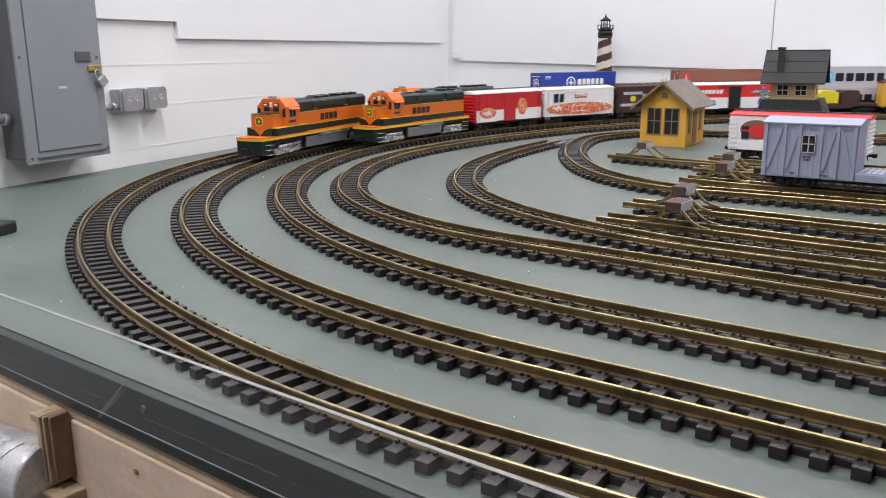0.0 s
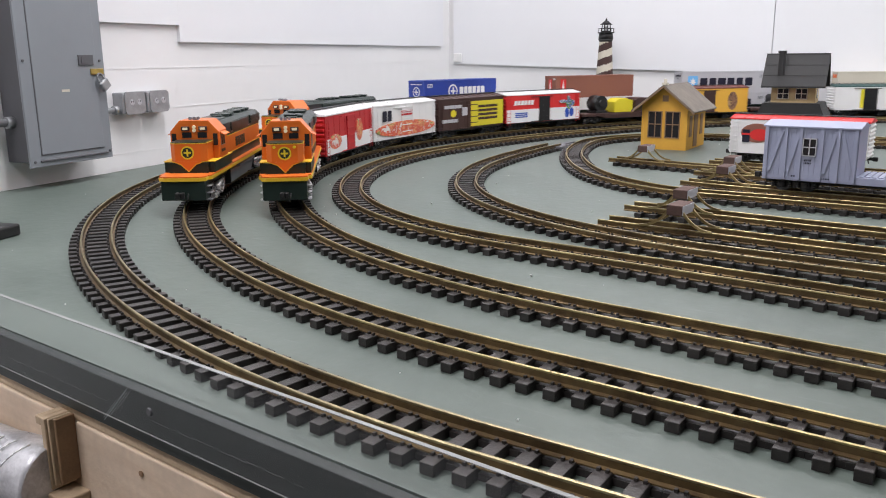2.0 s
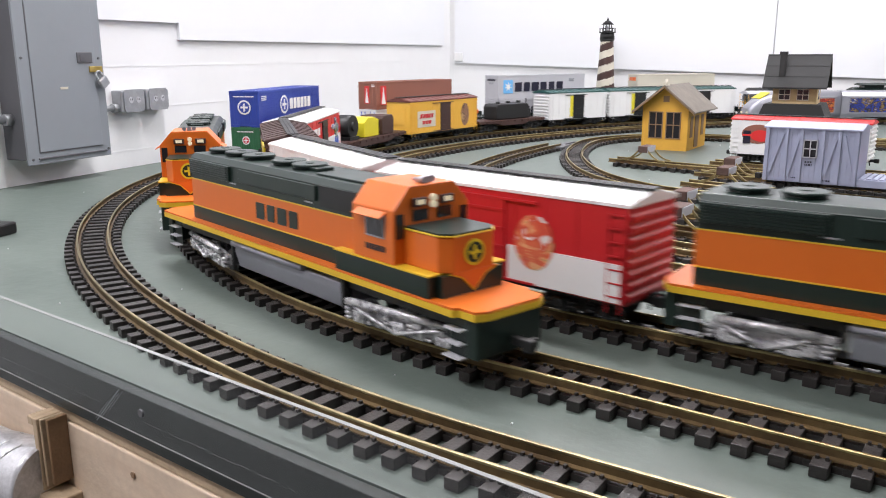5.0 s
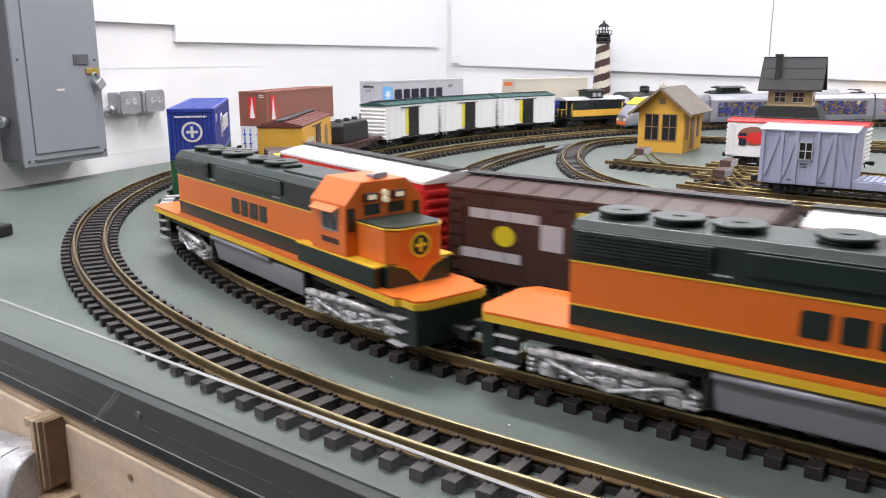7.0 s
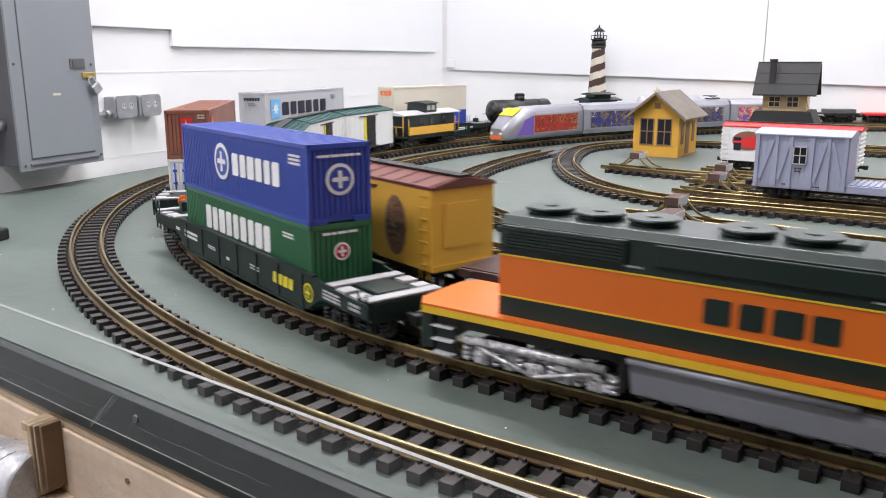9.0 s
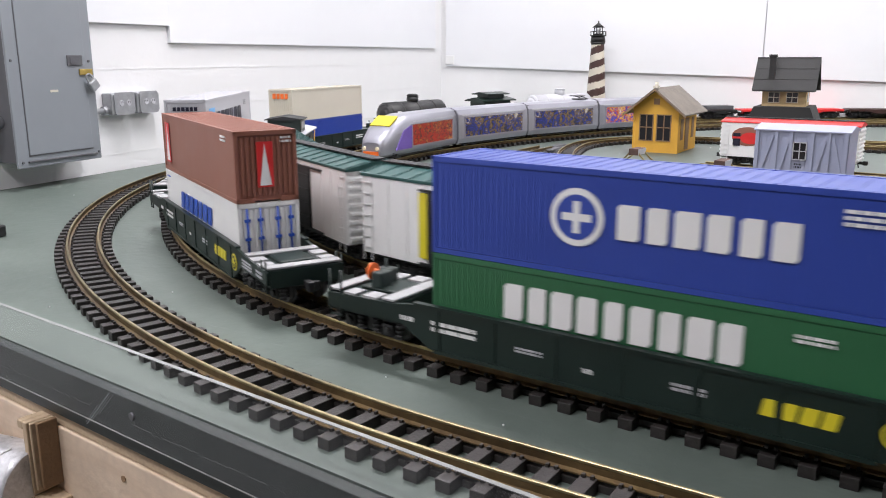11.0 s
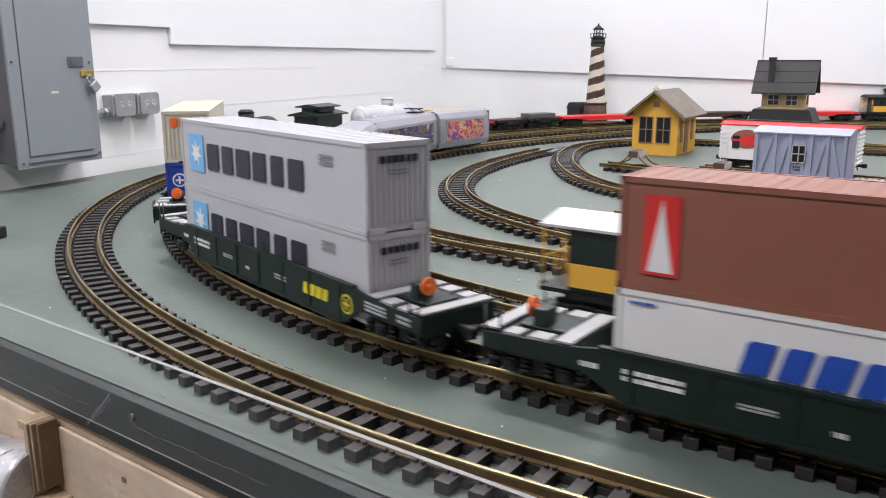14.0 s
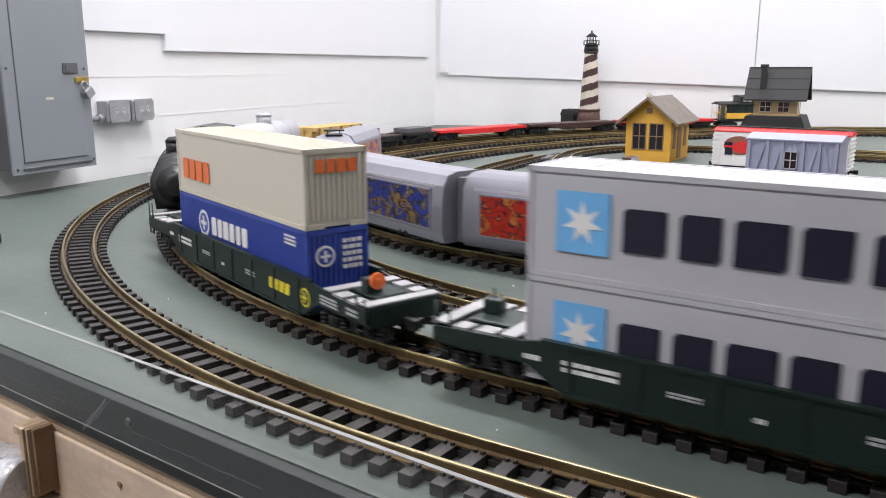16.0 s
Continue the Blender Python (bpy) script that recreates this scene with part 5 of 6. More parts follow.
# ---- streamlined passenger train ----
def coach(label, picture, L=0.42, nose=False, dish=False):
    t = thing("streamliner_coach", label, "passenger car", None, "streamlined train")
    h = L / 2
    outline = [(-0.046, 0.014), (-0.052, 0.030), (-0.052, 0.075), (-0.049, 0.108), (-0.040, 0.124), (-0.022, 0.130), (0.022, 0.130), (0.040, 0.124), (0.049, 0.108), (0.052, 0.075), (0.052, 0.030), (0.046, 0.014)]
    bm = bmesh.new()
    if nose:
        rings = [(-h, 1.0, 1.0), (h - 0.15, 1.0, 1.0), (h - 0.10, 0.99, 0.95), (h - 0.05, 0.93, 0.74), (h - 0.015, 0.78, 0.50), (h, 0.60, 0.36)]
    else:
        rings = [(-h, 1.0, 1.0), (h, 1.0, 1.0)]
    loops = [[bm.verts.new((x, y * a, 0.014 + (z - 0.014) * b)) for y, z in outline] for x, a, b in rings]
    n = len(outline)
    for r0, r1 in zip(loops, loops[1:]):
        for i in range(n):
            f = bm.faces.new((r0[i], r0[(i + 1) % n], r1[(i + 1) % n], r1[i]))
            f.smooth = nose
    bm.faces.new(loops[0])
    bm.faces.new(loops[-1][::-1])
    part("shell", bm, "silver", t)
    x1 = h - (0.15 if nose else 0.035)
    for sgn in (-1, 1):
        ys = sorted((sgn * 0.0515, sgn * 0.0530))
        bm = bmesh.new()
        prism(bm, [(-h + 0.035, 0.036), (x1, 0.036), (x1, 0.098), (-h + 0.035, 0.098)], *ys, "y")
        part("picture_window", bm, picture, t, "glossy printed picture window")
        bm = bmesh.new()
        for z0, z1 in ((0.033, 0.036), (0.098, 0.101)):
            box(bm, -h + 0.031, x1 + 0.004, *sorted((sgn * 0.0510, sgn * 0.0535)), z0, z1)
        for xa in (-h + 0.031, x1):
            box(bm, xa, xa + 0.004, *sorted((sgn * 0.0510, sgn * 0.0535)), 0.033, 0.101)
        part("window_frame", bm, "silver", t)
        if nose:
            bm = bmesh.new()
            prism(bm, [(h - 0.146, 0.030), (h - 0.055, 0.030), (h - 0.10, 0.085), (h - 0.146, 0.098)], *sorted((sgn * 0.0500, sgn * 0.0528)), "y")
            part("side_print", bm, "purple", t)
            bm = bmesh.new()
            cyl(bm, 0.006, 0.005, (h - 0.008, sgn * 0.022, 0.040), (h + 0.004, sgn * 0.022, 0.038), 14)
            part("headlight", bm, "glow_white", t, "lit headlight")
    if nose:
        bm = bmesh.new()
        vs = [bm.verts.new(p) for p in ((h - 0.096, -0.034, 0.1235), (h - 0.096, 0.034, 0.1235), (h - 0.050, 0.034, 0.0985), (h - 0.050, -0.034, 0.0985))]
        wv = [bm.verts.new((v.co.x + 0.002, v.co.y, v.co.z + 0.003)) for v in vs]
        bm.faces.new(vs)
        bm.faces.new(wv[::-1])
        for i in range(4):
            bm.faces.new((vs[i], wv[i], wv[(i + 1) % 4], vs[(i + 1) % 4]))
        part("windscreen", bm, "gold", t, "yellow-green tinted windscreen")
        bm = bmesh.new()
        prism(bm, [(h - 0.012, 0.018), (h + 0.003, 0.018), (h + 0.003, 0.030), (h - 0.012, 0.030)], -0.026, 0.026, "y")
        part("front_panel", bm, "letter_orange", t)
    bm = bmesh.new()
    box(bm, -h + 0.02, h - (0.16 if nose else 0.02), -0.0495, 0.0495, 0.1045, 0.1085)
    part("cant_rail", bm, "grey_white", t)
    if dish:
        bm = bmesh.new()
        box(bm, -h + 0.03, -h + 0.08, -0.020, 0.020, 0.130, 0.134)
        for s in (-1, 1):
            cyl(bm, 0.0015, 0.0015, (-h + 0.03, s * 0.015, 0.134), (-h + 0.07, s * 0.015, 0.144), 6)
        box(bm, -h + 0.05, -h + 0.09, -0.024, 0.024, 0.143, 0.146)
        part("pantograph", bm, "black", t)
    bm = bmesh.new()
    box(bm, -h + 0.03, h - 0.05, -0.040, 0.040, 0.008, 0.014)
    part("underframe", bm, "black", t)
    bm = bmesh.new()
    box(bm, -h - 0.014, -h, -0.044, 0.044, 0.020, 0.122)
    part("gangway", bm, "panel_dark", t)
    tr = [(truck(t, s * (h - 0.09), 2, 0.055, "black"), s * (h - 0.09)) for s in (1, -1)]
    return ready(t, L, L - 0.18, tr)


C = [coach("silver and purple streamlined power car with sloped nose", "picture_red", 0.44, True),
     coach("silver coach with dark night picture window", "picture_night", 0.40),
     coach("silver coach with red picture window", "picture_night", 0.40, dish=True),
     coach("silver and purple rear coach with colourful picture window", "picture_mixed", 0.28)]

# ---- sidings ----
SIDES = [
    (line([(2.5, 1.25), (0.6, 1.25), (-0.23, 1.245), (-0.485, 1.256), (-0.73, 1.325), (-0.94, 1.45), (-1.10, 1.62), (-1.22, 1.84), (-1.285, 2.07), (-1.32, 2.33), (-1.33, 2.50)]), "rail_dark"),
    (line([(2.5, 1.80), (0.6, 1.80), (-0.36, 1.785), (-0.62, 1.775), (-0.77, 1.83), (-0.90, 1.93), (-1.03, 2.09), (-1.16, 2.31), (-1.25, 2.54), (-1.28, 2.72), (-1.23, 2.90), (-1.12, 3.02), (-0.95, 3.09), (-0.6, 3.10), (0.6, 3.10), (2.5, 3.10)]), "rail_brass"),
    (line([(2.5, 1.365), (0.6, 1.362), (-0.164, 1.366), (-0.386, 1.374), (-0.63, 1.382)]), "rail_brass"),
    (line([(2.5, 1.53), (0.6, 1.53), (-0.19, 1.535), (-0.65, 1.548)]), "rail_brass"),
    (line([(2.5, 1.905), (0.6, 1.905), (-0.43, 1.905), (-0.67, 1.925)]), "rail_brass"),
    (line([(2.5, 2.09), (0.6, 2.09), (-0.46, 2.092), (-0.70, 2.104)]), "rail_brass"),
    (line([(2.5, 2.21), (0.6, 2.205), (-0.63, 2.208), (-1.00, 2.246)]), "rail_brass"),
    (line([(2.5, 2.34), (0.6, 2.34), (-0.4, 2.34), (-0.74, 2.345)]), "rail_brass"),
    (line([(2.5, 3.26), (0.6, 3.26), (-0.5, 3.26), (-0.95, 3.27)]), "rail_brass"),
]
for p, mt in SIDES:
    k = p[-1, 0]
    t = lay_track(p, 0.0, k, "straight brass siding on dark plastic ties", mt, (1.9, 99))


def buffer_stop(x, y, turn=0.0):
    t = thing("buffer_stop", "brown buffer stop with bent rails and white end", "buffer stop", pose(x, y, 0, 0, 0, turn), "buffer stops")
    for sgn in (-1, 1):
        for f in (-1, 1):
            bm = bmesh.new()
            last = None
            for i in range(9):
                a = i / 8
                px, pz = f * (0.055 * (1 - a) + 0.008), 0.021 + 0.036 * a ** 2.2
                if last:
                    mid = Vector(((px + last[0]) / 2, sgn * GAUGE / 2, (pz + last[1]) / 2))
                    ang = math.atan2(pz - last[1], px - last[0])
                    ln = math.hypot(px - last[0], pz - last[1]) * 0.55
                    box(bm, -ln, ln, -0.0018, 0.0018, -0.0022, 0.0022, m=Matrix.Translation(mid) @ Matrix.Rotation(-ang, 4, "Y"))
                last = (px, pz)
            part("bent_rail", bm, "rail_brass", t)
    bm = bmesh.new()
    box(bm, -0.014, 0.014, -0.029, 0.029, 0.044, 0.062, bevel=0.0015)
    part("beam", bm, "stone", t)
    bm = bmesh.new()
    box(bm, 0.014, 0.0152, -0.028, 0.028, 0.045, 0.061)
    part("end_plate", bm, "grey_white", t)


for x, y in ((-0.485, 1.376), (-0.535, 1.542), (-0.895, 2.236), (-0.612, 2.100), (-0.572, 1.918)):
    buffer_stop(x, y)
for x, y, r in ((-1.335, 2.60, 95), (-1.30, 2.50, 100)):
    t = thing("point_motor", "dark switch machine beside the turnout", "switch", pose(x, y, 0, 0, 0, r))
    bm = bmesh.new()
    box(bm, -0.05, 0.05, -0.012, 0.012, 0.0, 0.014, bevel=0.002)
    box(bm, -0.02, 0.02, -0.030, -0.012, 0.0, 0.010, bevel=0.001)
    part("case", bm, "panel_dark", t)

# ---- parked cars ----
work = thing("work_car", "lilac-grey work car with braced house and open deck", "freight car", pose(-0.300, 1.905, RAIL))
bm = bmesh.new()
box(bm, -0.175, 0.012, -0.050, 0.050, 0.026, 0.140, bevel=0.001)
part("house", bm, "lilac", work)
bm = bmesh.new()
box(bm, 0, 0.0088, -0.0506, -0.050, 0.030, 0.136)
wb = part("board", bm, "lilac", work)
wb.matrix_basis = pose(-0.170, 0, 0)
for i in range(1, 18):
    shared("board", wb.data, work, pose(-0.170 + i * 0.0101, 0, 0))
bm = bmesh.new()
prism(bm, [(-0.054, 0.139), (0.054, 0.139), (0.054, 0.142), (0.0, 0.152), (-0.054, 0.142)], -0.178, 0.015, "x")
part("roof", bm, "lilac", work)
for x in (-0.173, -0.134, -0.104, -0.062, -0.030, 0.003):
    bm = bmesh.new()
    box(bm, x, x + 0.007, -0.0535, -0.0506, 0.028, 0.138)
    part("post", bm, "lilac", work)
for x0, x1 in ((-0.166, -0.142), (-0.127, -0.108), (-0.055, -0.036), (-0.023, -0.002)):
    bm = bmesh.new()
    up = x0 < -0.05
    a, b = ((x0, 0.045), (x1, 0.130)) if up else ((x0, 0.130), (x1, 0.045))
    prism(bm, [(a[0], a[1]), (a[0] + 0.007, a[1]), (b[0] + 0.007, b[1]), (b[0], b[1])], -0.0530, -0.0506, "y")
    part("brace", bm, "lilac", work)
bm = bmesh.new()
box(bm, -0.094, -0.070, -0.0525, -0.0506, 0.082, 0.116)
part("window", bm, "window", work)
bm = bmesh.new()
for x in (-0.096, -0.083, -0.070):
    box(bm, x, x + 0.002, -0.0540, -0.0506, 0.080, 0.118)
for z in (0.080, 0.098, 0.116):
    box(bm, -0.096, -0.068, -0.0540, -0.0506, z, z + 0.002)
part("window_frame", bm, "grey_white", work)
bars(work, 2, 0.016, 0.012, "navy", side(-0.083, -0.0507, 0.068, False))
bars(work, 1, 0.012, 0.005, "navy", side(-0.110, -0.0507, 0.036, False))
bars(work, 1, 0.016, 0.005, "navy", side(-0.045, -0.0507, 0.034, False))
bm = bmesh.new()
box(bm, 0.012, 0.20, -0.050, 0.050, 0.026, 0.042, bevel=0.001)
deck = part("deck", bm, "lilac", work)
bm = bmesh.new()
box(bm, 0.017, 0.026, -0.048, 0.048, 0.042, 0.0445)
pk = part("plank", bm, "lilac", deck)
for i in range(1, 15):
    shared("plank", pk.data, deck, pose(i * 0.012, 0, 0))
bm = bmesh.new()
box(bm, -0.17, 0.195, -0.030, 0.030, 0.018, 0.026)
part("underframe", bm, "black", work)
for x in (-0.11, 0.14):
    truck(work, x, 2, 0.05)
coupler(work, -0.172, -1)

white_car = box_car("white", "bright_red", "white box car with red roof and oval print", L=0.36, door=False)
white_car.matrix_basis = pose(-0.512, 2.36, RAIL) @ Matrix.Diagonal((0.96, 0.9, 0.86, 1))
panel(white_car, -0.150, -0.060, 0.065, 0.125, "box_brown", "oval_print", 0.0012, shape="oval")
panel(white_car, -0.125, -0.070, 0.072, 0.108, "bright_red", "red_print", 0.0020, shape="oval")
panel(white_car, -0.145, -0.125, 0.065, 0.105, "navy", "dark_print", 0.0026)
panel(white_car, -0.147, -0.123, 0.088, 0.094, "bright_red", "red_print", 0.0030)
red_car = flat_car("bright_red", "small red flat car on a far siding", L=0.30)
red_car.matrix_basis = pose(-0.06, 2.21, RAIL)

# ---- buildings ----
def station():
    t = thing("yellow_station", "small ochre station house with grey gable roof", "model house", pose(-1.020, 2.790, 0, 0, 0, 4))
    w, d, e, r = 0.076, 0.115, 0.150, 0.212
    bm = bmesh.new()
    box(bm, -w, w, -d, -d + 0.008, 0, e)
    prism(bm, [(-w, e), (w, e), (0, r - 0.004)], -d, -d + 0.008, "y")
    part("gable_wall", bm, "house_yellow", t)
    bm = bmesh.new()
    box(bm, -w, w, d - 0.008, d, 0, e)
    prism(bm, [(-w, e), (w, e), (0, r - 0.004)], d - 0.008, d, "y")
    part("gable_wall", bm, "house_yellow", t)
    for sgn in (-1, 1):
        bm = bmesh.new()
        box(bm, *sorted((sgn * (w - 0.008), sgn * w)), -d + 0.008, d - 0.008, 0, e)
        part("side_wall", bm, "house_yellow", t)
        bm = bmesh.new()
        k = (r - e) / w
        o = 0.030
        xs, zs = sgn * (w + o), e - o * k
        pts = [(0, r), (xs, zs), (xs, zs + 0.004), (0, r + 0.004)]
        prism(bm, pts, -d - 0.030, d + 0.030, "y")
        part("roof", bm, "roof_grey", t)
        bm = bmesh.new()
        prism(bm, [(0, r - 0.006), (xs, zs - 0.006), (xs, zs), (0, r)], -d - 0.031, -d - 0.027, "y")
        part("barge_board", bm, "wood_dark", t)
    for x0, x1 in ((-0.052, -0.010), (0.006, 0.050)):
        bm = bmesh.new()
        box(bm, x0, x1, -d - 0.0008, -d + 0.002, 0.042, 0.125)
        part("window", bm, "window", t)
        bm = bmesh.new()
        for x in (x0 - 0.003, (x0 + x1) / 2 - 0.001, x1):
            box(bm, x, x + 0.003, -d - 0.0030, -d, 0.039, 0.128)
        for z in (0.039, 0.083, 0.125):
            box(bm, x0 - 0.003, x1 + 0.003, -d - 0.0028, -d, z, z + 0.003)
        part("window_frame", bm, "wood_dark", t)
    bm = bmesh.new()
    box(bm, -0.009, 0.011, -d - 0.0010, -d, 0.160, 0.180)
    part("vent", bm, "wood_dark", t)
    for y0, y1, z0 in ((-0.085, -0.055, 0.042), (-0.030, 0.015, 0.006), (0.050, 0.080, 0.042)):
        bm = bmesh.new()
        box(bm, w, w + 0.0015, y0, y1, z0, 0.112)
        part("door" if z0 < 0.02 else "side_window", bm, "wood_dark", t)
    for x in (-w - 0.001, w - 0.006):
        bm = bmesh.new()
        box(bm, x, x + 0.007, -d - 0.0016, -d, 0, e)
        part("corner_board", bm, "house_yellow", t)
    bm = bmesh.new()
    for y in (-0.006, 0.006):
        cyl(bm, 0.004, 0.004, (0.0, -d - 0.010 + y, r), (0.0, -d - 0.010 + y, r + 0.022), 8)
    box(bm, -0.008, 0.008, -d - 0.022, -d + 0.002, r + 0.002, r + 0.010)
    part("finial", bm, "cream", t)


station()


def signal_house():
    t = thing("signal_house", "tan two-storey house with charcoal roofs", "model house", pose(-0.632, 2.790, 0, 0, 0, 6) @ Matrix.Diagonal((0.86, 0.86, 0.985, 1)))
    bm = bmesh.new()
    box(bm, -0.095, 0.095, -0.075, 0.075, 0.0, 0.110)
    part("lower_storey", bm, "house_tan", t)
    bm = bmesh.new()
    prism(bm, [(-0.125, 0.100), (0.125, 0.100), (0.095, 0.165), (-0.095, 0.165)], -0.105, 0.105, "y")
    part("lower_roof", bm, "roof_black", t)
    bm = bmesh.new()
    box(bm, -0.075, 0.075, -0.055, 0.055, 0.162, 0.235)
    part("upper_storey", bm, "house_tan", t)
    for x in (-0.052, 0.010):
        bm = bmesh.new()
        box(bm, x, x + 0.036, -0.0562, -0.055, 0.178, 0.208)
        part("window", bm, "window", t)
        bm = bmesh.new()
        for a in (x - 0.002, x + 0.017, x + 0.036):
            box(bm, a, a + 0.0022, -0.0580, -0.055, 0.176, 0.210)
        for z in (0.176, 0.192, 0.208):
            box(bm, x - 0.002, x + 0.038, -0.0580, -0.055, z, z + 0.0022)
        part("window_frame", bm, "cream", t)
    for sgn in (-1, 1):
        for i in range(3):
            bm = bmesh.new()
            y0, y1 = -0.088 + i * 0.0285, -0.088 + (i + 1) * 0.0285 + 0.004
            z0, z1 = 0.212 + i * 0.0325, 0.212 + (i + 1) * 0.0325 + 0.003
            prism(bm, [(sgn * y0, z0), (sgn * y1, z1), (sgn * y1, z1 + 0.005), (sgn * y0, z0 + 0.005)], -0.108, 0.108, "x")
            part("roof_course", bm, "roof_black", t)
        bm = bmesh.new()
        prism(bm, [(-0.055, 0.235), (0.055, 0.235), (0.0, 0.300)], *sorted((sgn * 0.070, sgn * 0.075)), "x")
        part("gable", bm, "house_tan", t)
        bm = bmesh.new()
        box(bm, *sorted((sgn * 0.075, sgn * 0.0762)), -0.02, 0.02, 0.178, 0.208)
        part("side_window", bm, "window", t)
    bm = bmesh.new()
    box(bm, -0.058, -0.038, -0.060, -0.038, 0.245, 0.322, bevel=0.001)
    box(bm, -0.061, -0.035, -0.063, -0.035, 0.318, 0.326, bevel=0.001)
    part("chimney", bm, "roof_black", t)


signal_house()


def lighthouse():
    t = thing("lighthouse", "model lighthouse with black and cream spiral bands", "lighthouse", pose(-1.780, 3.860, 0) @ Matrix.Diagonal((0.92, 0.92, 0.962, 1)))
    bm = bmesh.new()
    cyl(bm, 0.080, 0.074, (0, 0, 0), (0, 0, 0.012), 8)
    cyl(bm, 0.070, 0.062, (0, 0, 0.012), (0, 0, 0.100), 8)
    cyl(bm, 0.066, 0.066, (0, 0, 0.100), (0, 0, 0.108), 8)
    part("stone_base", bm, "stone", t)
    # tapered shaft: spiral bands as separate strips of one shell
    bm = bmesh.new()
    seg, rows = 36, 60
    z0, z1, r0, r1 = 0.108, 0.395, 0.052, 0.034
    grid = []
    for j in range(rows + 1):
        a = j / rows
        grid.append([bm.verts.new(((r0 + (r1 - r0) * a) * math.cos(6.28319 * i / seg), (r0 + (r1 - r0) * a) * math.sin(6.28319 * i / seg), z0 + (z1 - z0) * a)) for i in range(seg)])
    for j in range(rows):
        for i in range(seg):
            f = bm.faces.new((grid[j][i], grid[j][(i + 1) % seg], grid[j + 1][(i + 1) % seg], grid[j + 1][i]))
            f.smooth = True
            f.material_index = int((j / rows * 4.0 - i / seg) * 2 + 20) % 2
    part("shaft", bm, ["cream", "car_brown"], t)
    bm = bmesh.new()
    cyl(bm, 0.034, 0.040, (0, 0, 0.388), (0, 0, 0.402), 20)
    cyl(bm, 0.040, 0.036, (0, 0, 0.402), (0, 0, 0.432), 20)
    cyl(bm, 0.044, 0.044, (0, 0, 0.432), (0, 0, 0.437), 20)
    part("gallery", bm, "black", t)
    bm = bmesh.new()
    for i in range(14):
        a = 6.28319 * i / 14
        cyl(bm, 0.0012, 0.0012, (0.042 * math.cos(a), 0.042 * math.sin(a), 0.437), (0.042 * math.cos(a), 0.042 * math.sin(a), 0.456), 6)
        b = 6.28319 * (i + 1) / 14
        cyl(bm, 0.0012, 0.0012, (0.042 * math.cos(a), 0.042 * math.sin(a), 0.455), (0.042 * math.cos(b), 0.042 * math.sin(b), 0.455), 6)
    part("railing", bm, "black", t)
    bm = bmesh.new()
    for i in range(8):
        a = 6.28319 * i / 8
        cyl(bm, 0.0022, 0.0022, (0.025 * math.cos(a), 0.025 * math.sin(a), 0.437), (0.022 * math.cos(a), 0.022 * math.sin(a), 0.474), 6)
    cyl(bm, 0.026, 0.026, (0, 0, 0.437), (0, 0, 0.444), 16)
    part("lantern_frame", bm, "black", t)
    bm = bmesh.new()
    cyl(bm, 0.009, 0.006, (0, 0, 0.444), (0, 0, 0.465), 12)
    part("lamp", bm, "grey_white", t)
    bm = bmesh.new()
    cyl(bm, 0.034, 0.008, (0, 0, 0.474), (0, 0, 0.494), 16)
    cyl(bm, 0.006, 0.002, (0, 0, 0.494), (0, 0, 0.508), 10)
    part("cap", bm, "black", t)
    bm = bmesh.new()
    box(bm, -0.15, -0.075, -0.04, 0.04, 0, 0.075)
    prism(bm, [(-0.155, 0.075), (-0.070, 0.075), (-0.085, 0.105), (-0.14, 0.105)], -0.045, 0.045, "y")
    part("keeper_house", bm, "roof_black", t, "dark little keeper's house")


lighthouse()

# ---- wall fittings ----
def on_west(along, z):
    p = WALL_A + dl * along
    return Matrix.Translation((p.x, p.y, z)) @ Matrix.Rotation(math.atan2(dl.y, dl.x), 4, "Z")


# local frame: x along the wall, -y into the room
cab = thing("electrical_panel", "grey steel electrical panel with closed padlocked door", "panel", on_west(0.726, 0.056))
bm = bmesh.new()
box(bm, -0.120, 0.115, -0.085, 0.0, 0.010, 0.95, bevel=0.002)
part("back_box", bm, "panel_dark", cab)
bm = bmesh.new()
box(bm, -0.133, 0.127, -0.092, -0.085, 0.0, 0.96, bevel=0.0015)
part("cover", bm, "panel", cab)
bm = bmesh.new()
box(bm, -0.098, 0.098, -0.0945, -0.092, 0.030, 0.93, bevel=0.001)
part("door", bm, "panel", cab)
bm = bmesh.new()
box(bm, -0.100, -0.098, -0.0935, -0.0915, 0.028, 0.932)
box(bm, -0.100, 0.10, -0.0935, -0.0915, 0.0275, 0.030)
part("door_gap", bm, "panel_dark", cab)
bm = bmesh.new()
box(bm, -0.105, 0.110, -0.0960, -0.092, 0.012, 0.0165, bevel=0.001)
part("bottom_lip", bm, "panel_dark", cab)
bm = bmesh.new()
box(bm, 0.040, 0.088, -0.0975, -0.0945, 0.242, 0.268, bevel=0.001)
box(bm, 0.048, 0.064, -0.0990, -0.0975, 0.247, 0.262)
part("latch", bm, "panel_dark", cab, "dark recessed latch")
bm = bmesh.new()
box(bm, 0.076, 0.118, -0.0980, -0.0945, 0.218, 0.233, bevel=0.0008)
part("hasp", bm, "brass", cab, "brass hasp")
bm = bmesh.new()
box(bm, -0.020, 0.004, -0.0952, -0.0945, 0.178, 0.184)
part("tag", bm, "cream", cab)
bm = bmesh.new()
for x, z in ((-0.120, 0.014), (0.118, 0.018), (-0.122, 0.255), (0.112, 0.253)):
    cyl(bm, 0.0035, 0.003, (x, -0.092, z), (x, -0.0945, z), 10)
part("screw", bm, "panel_dark", cab)
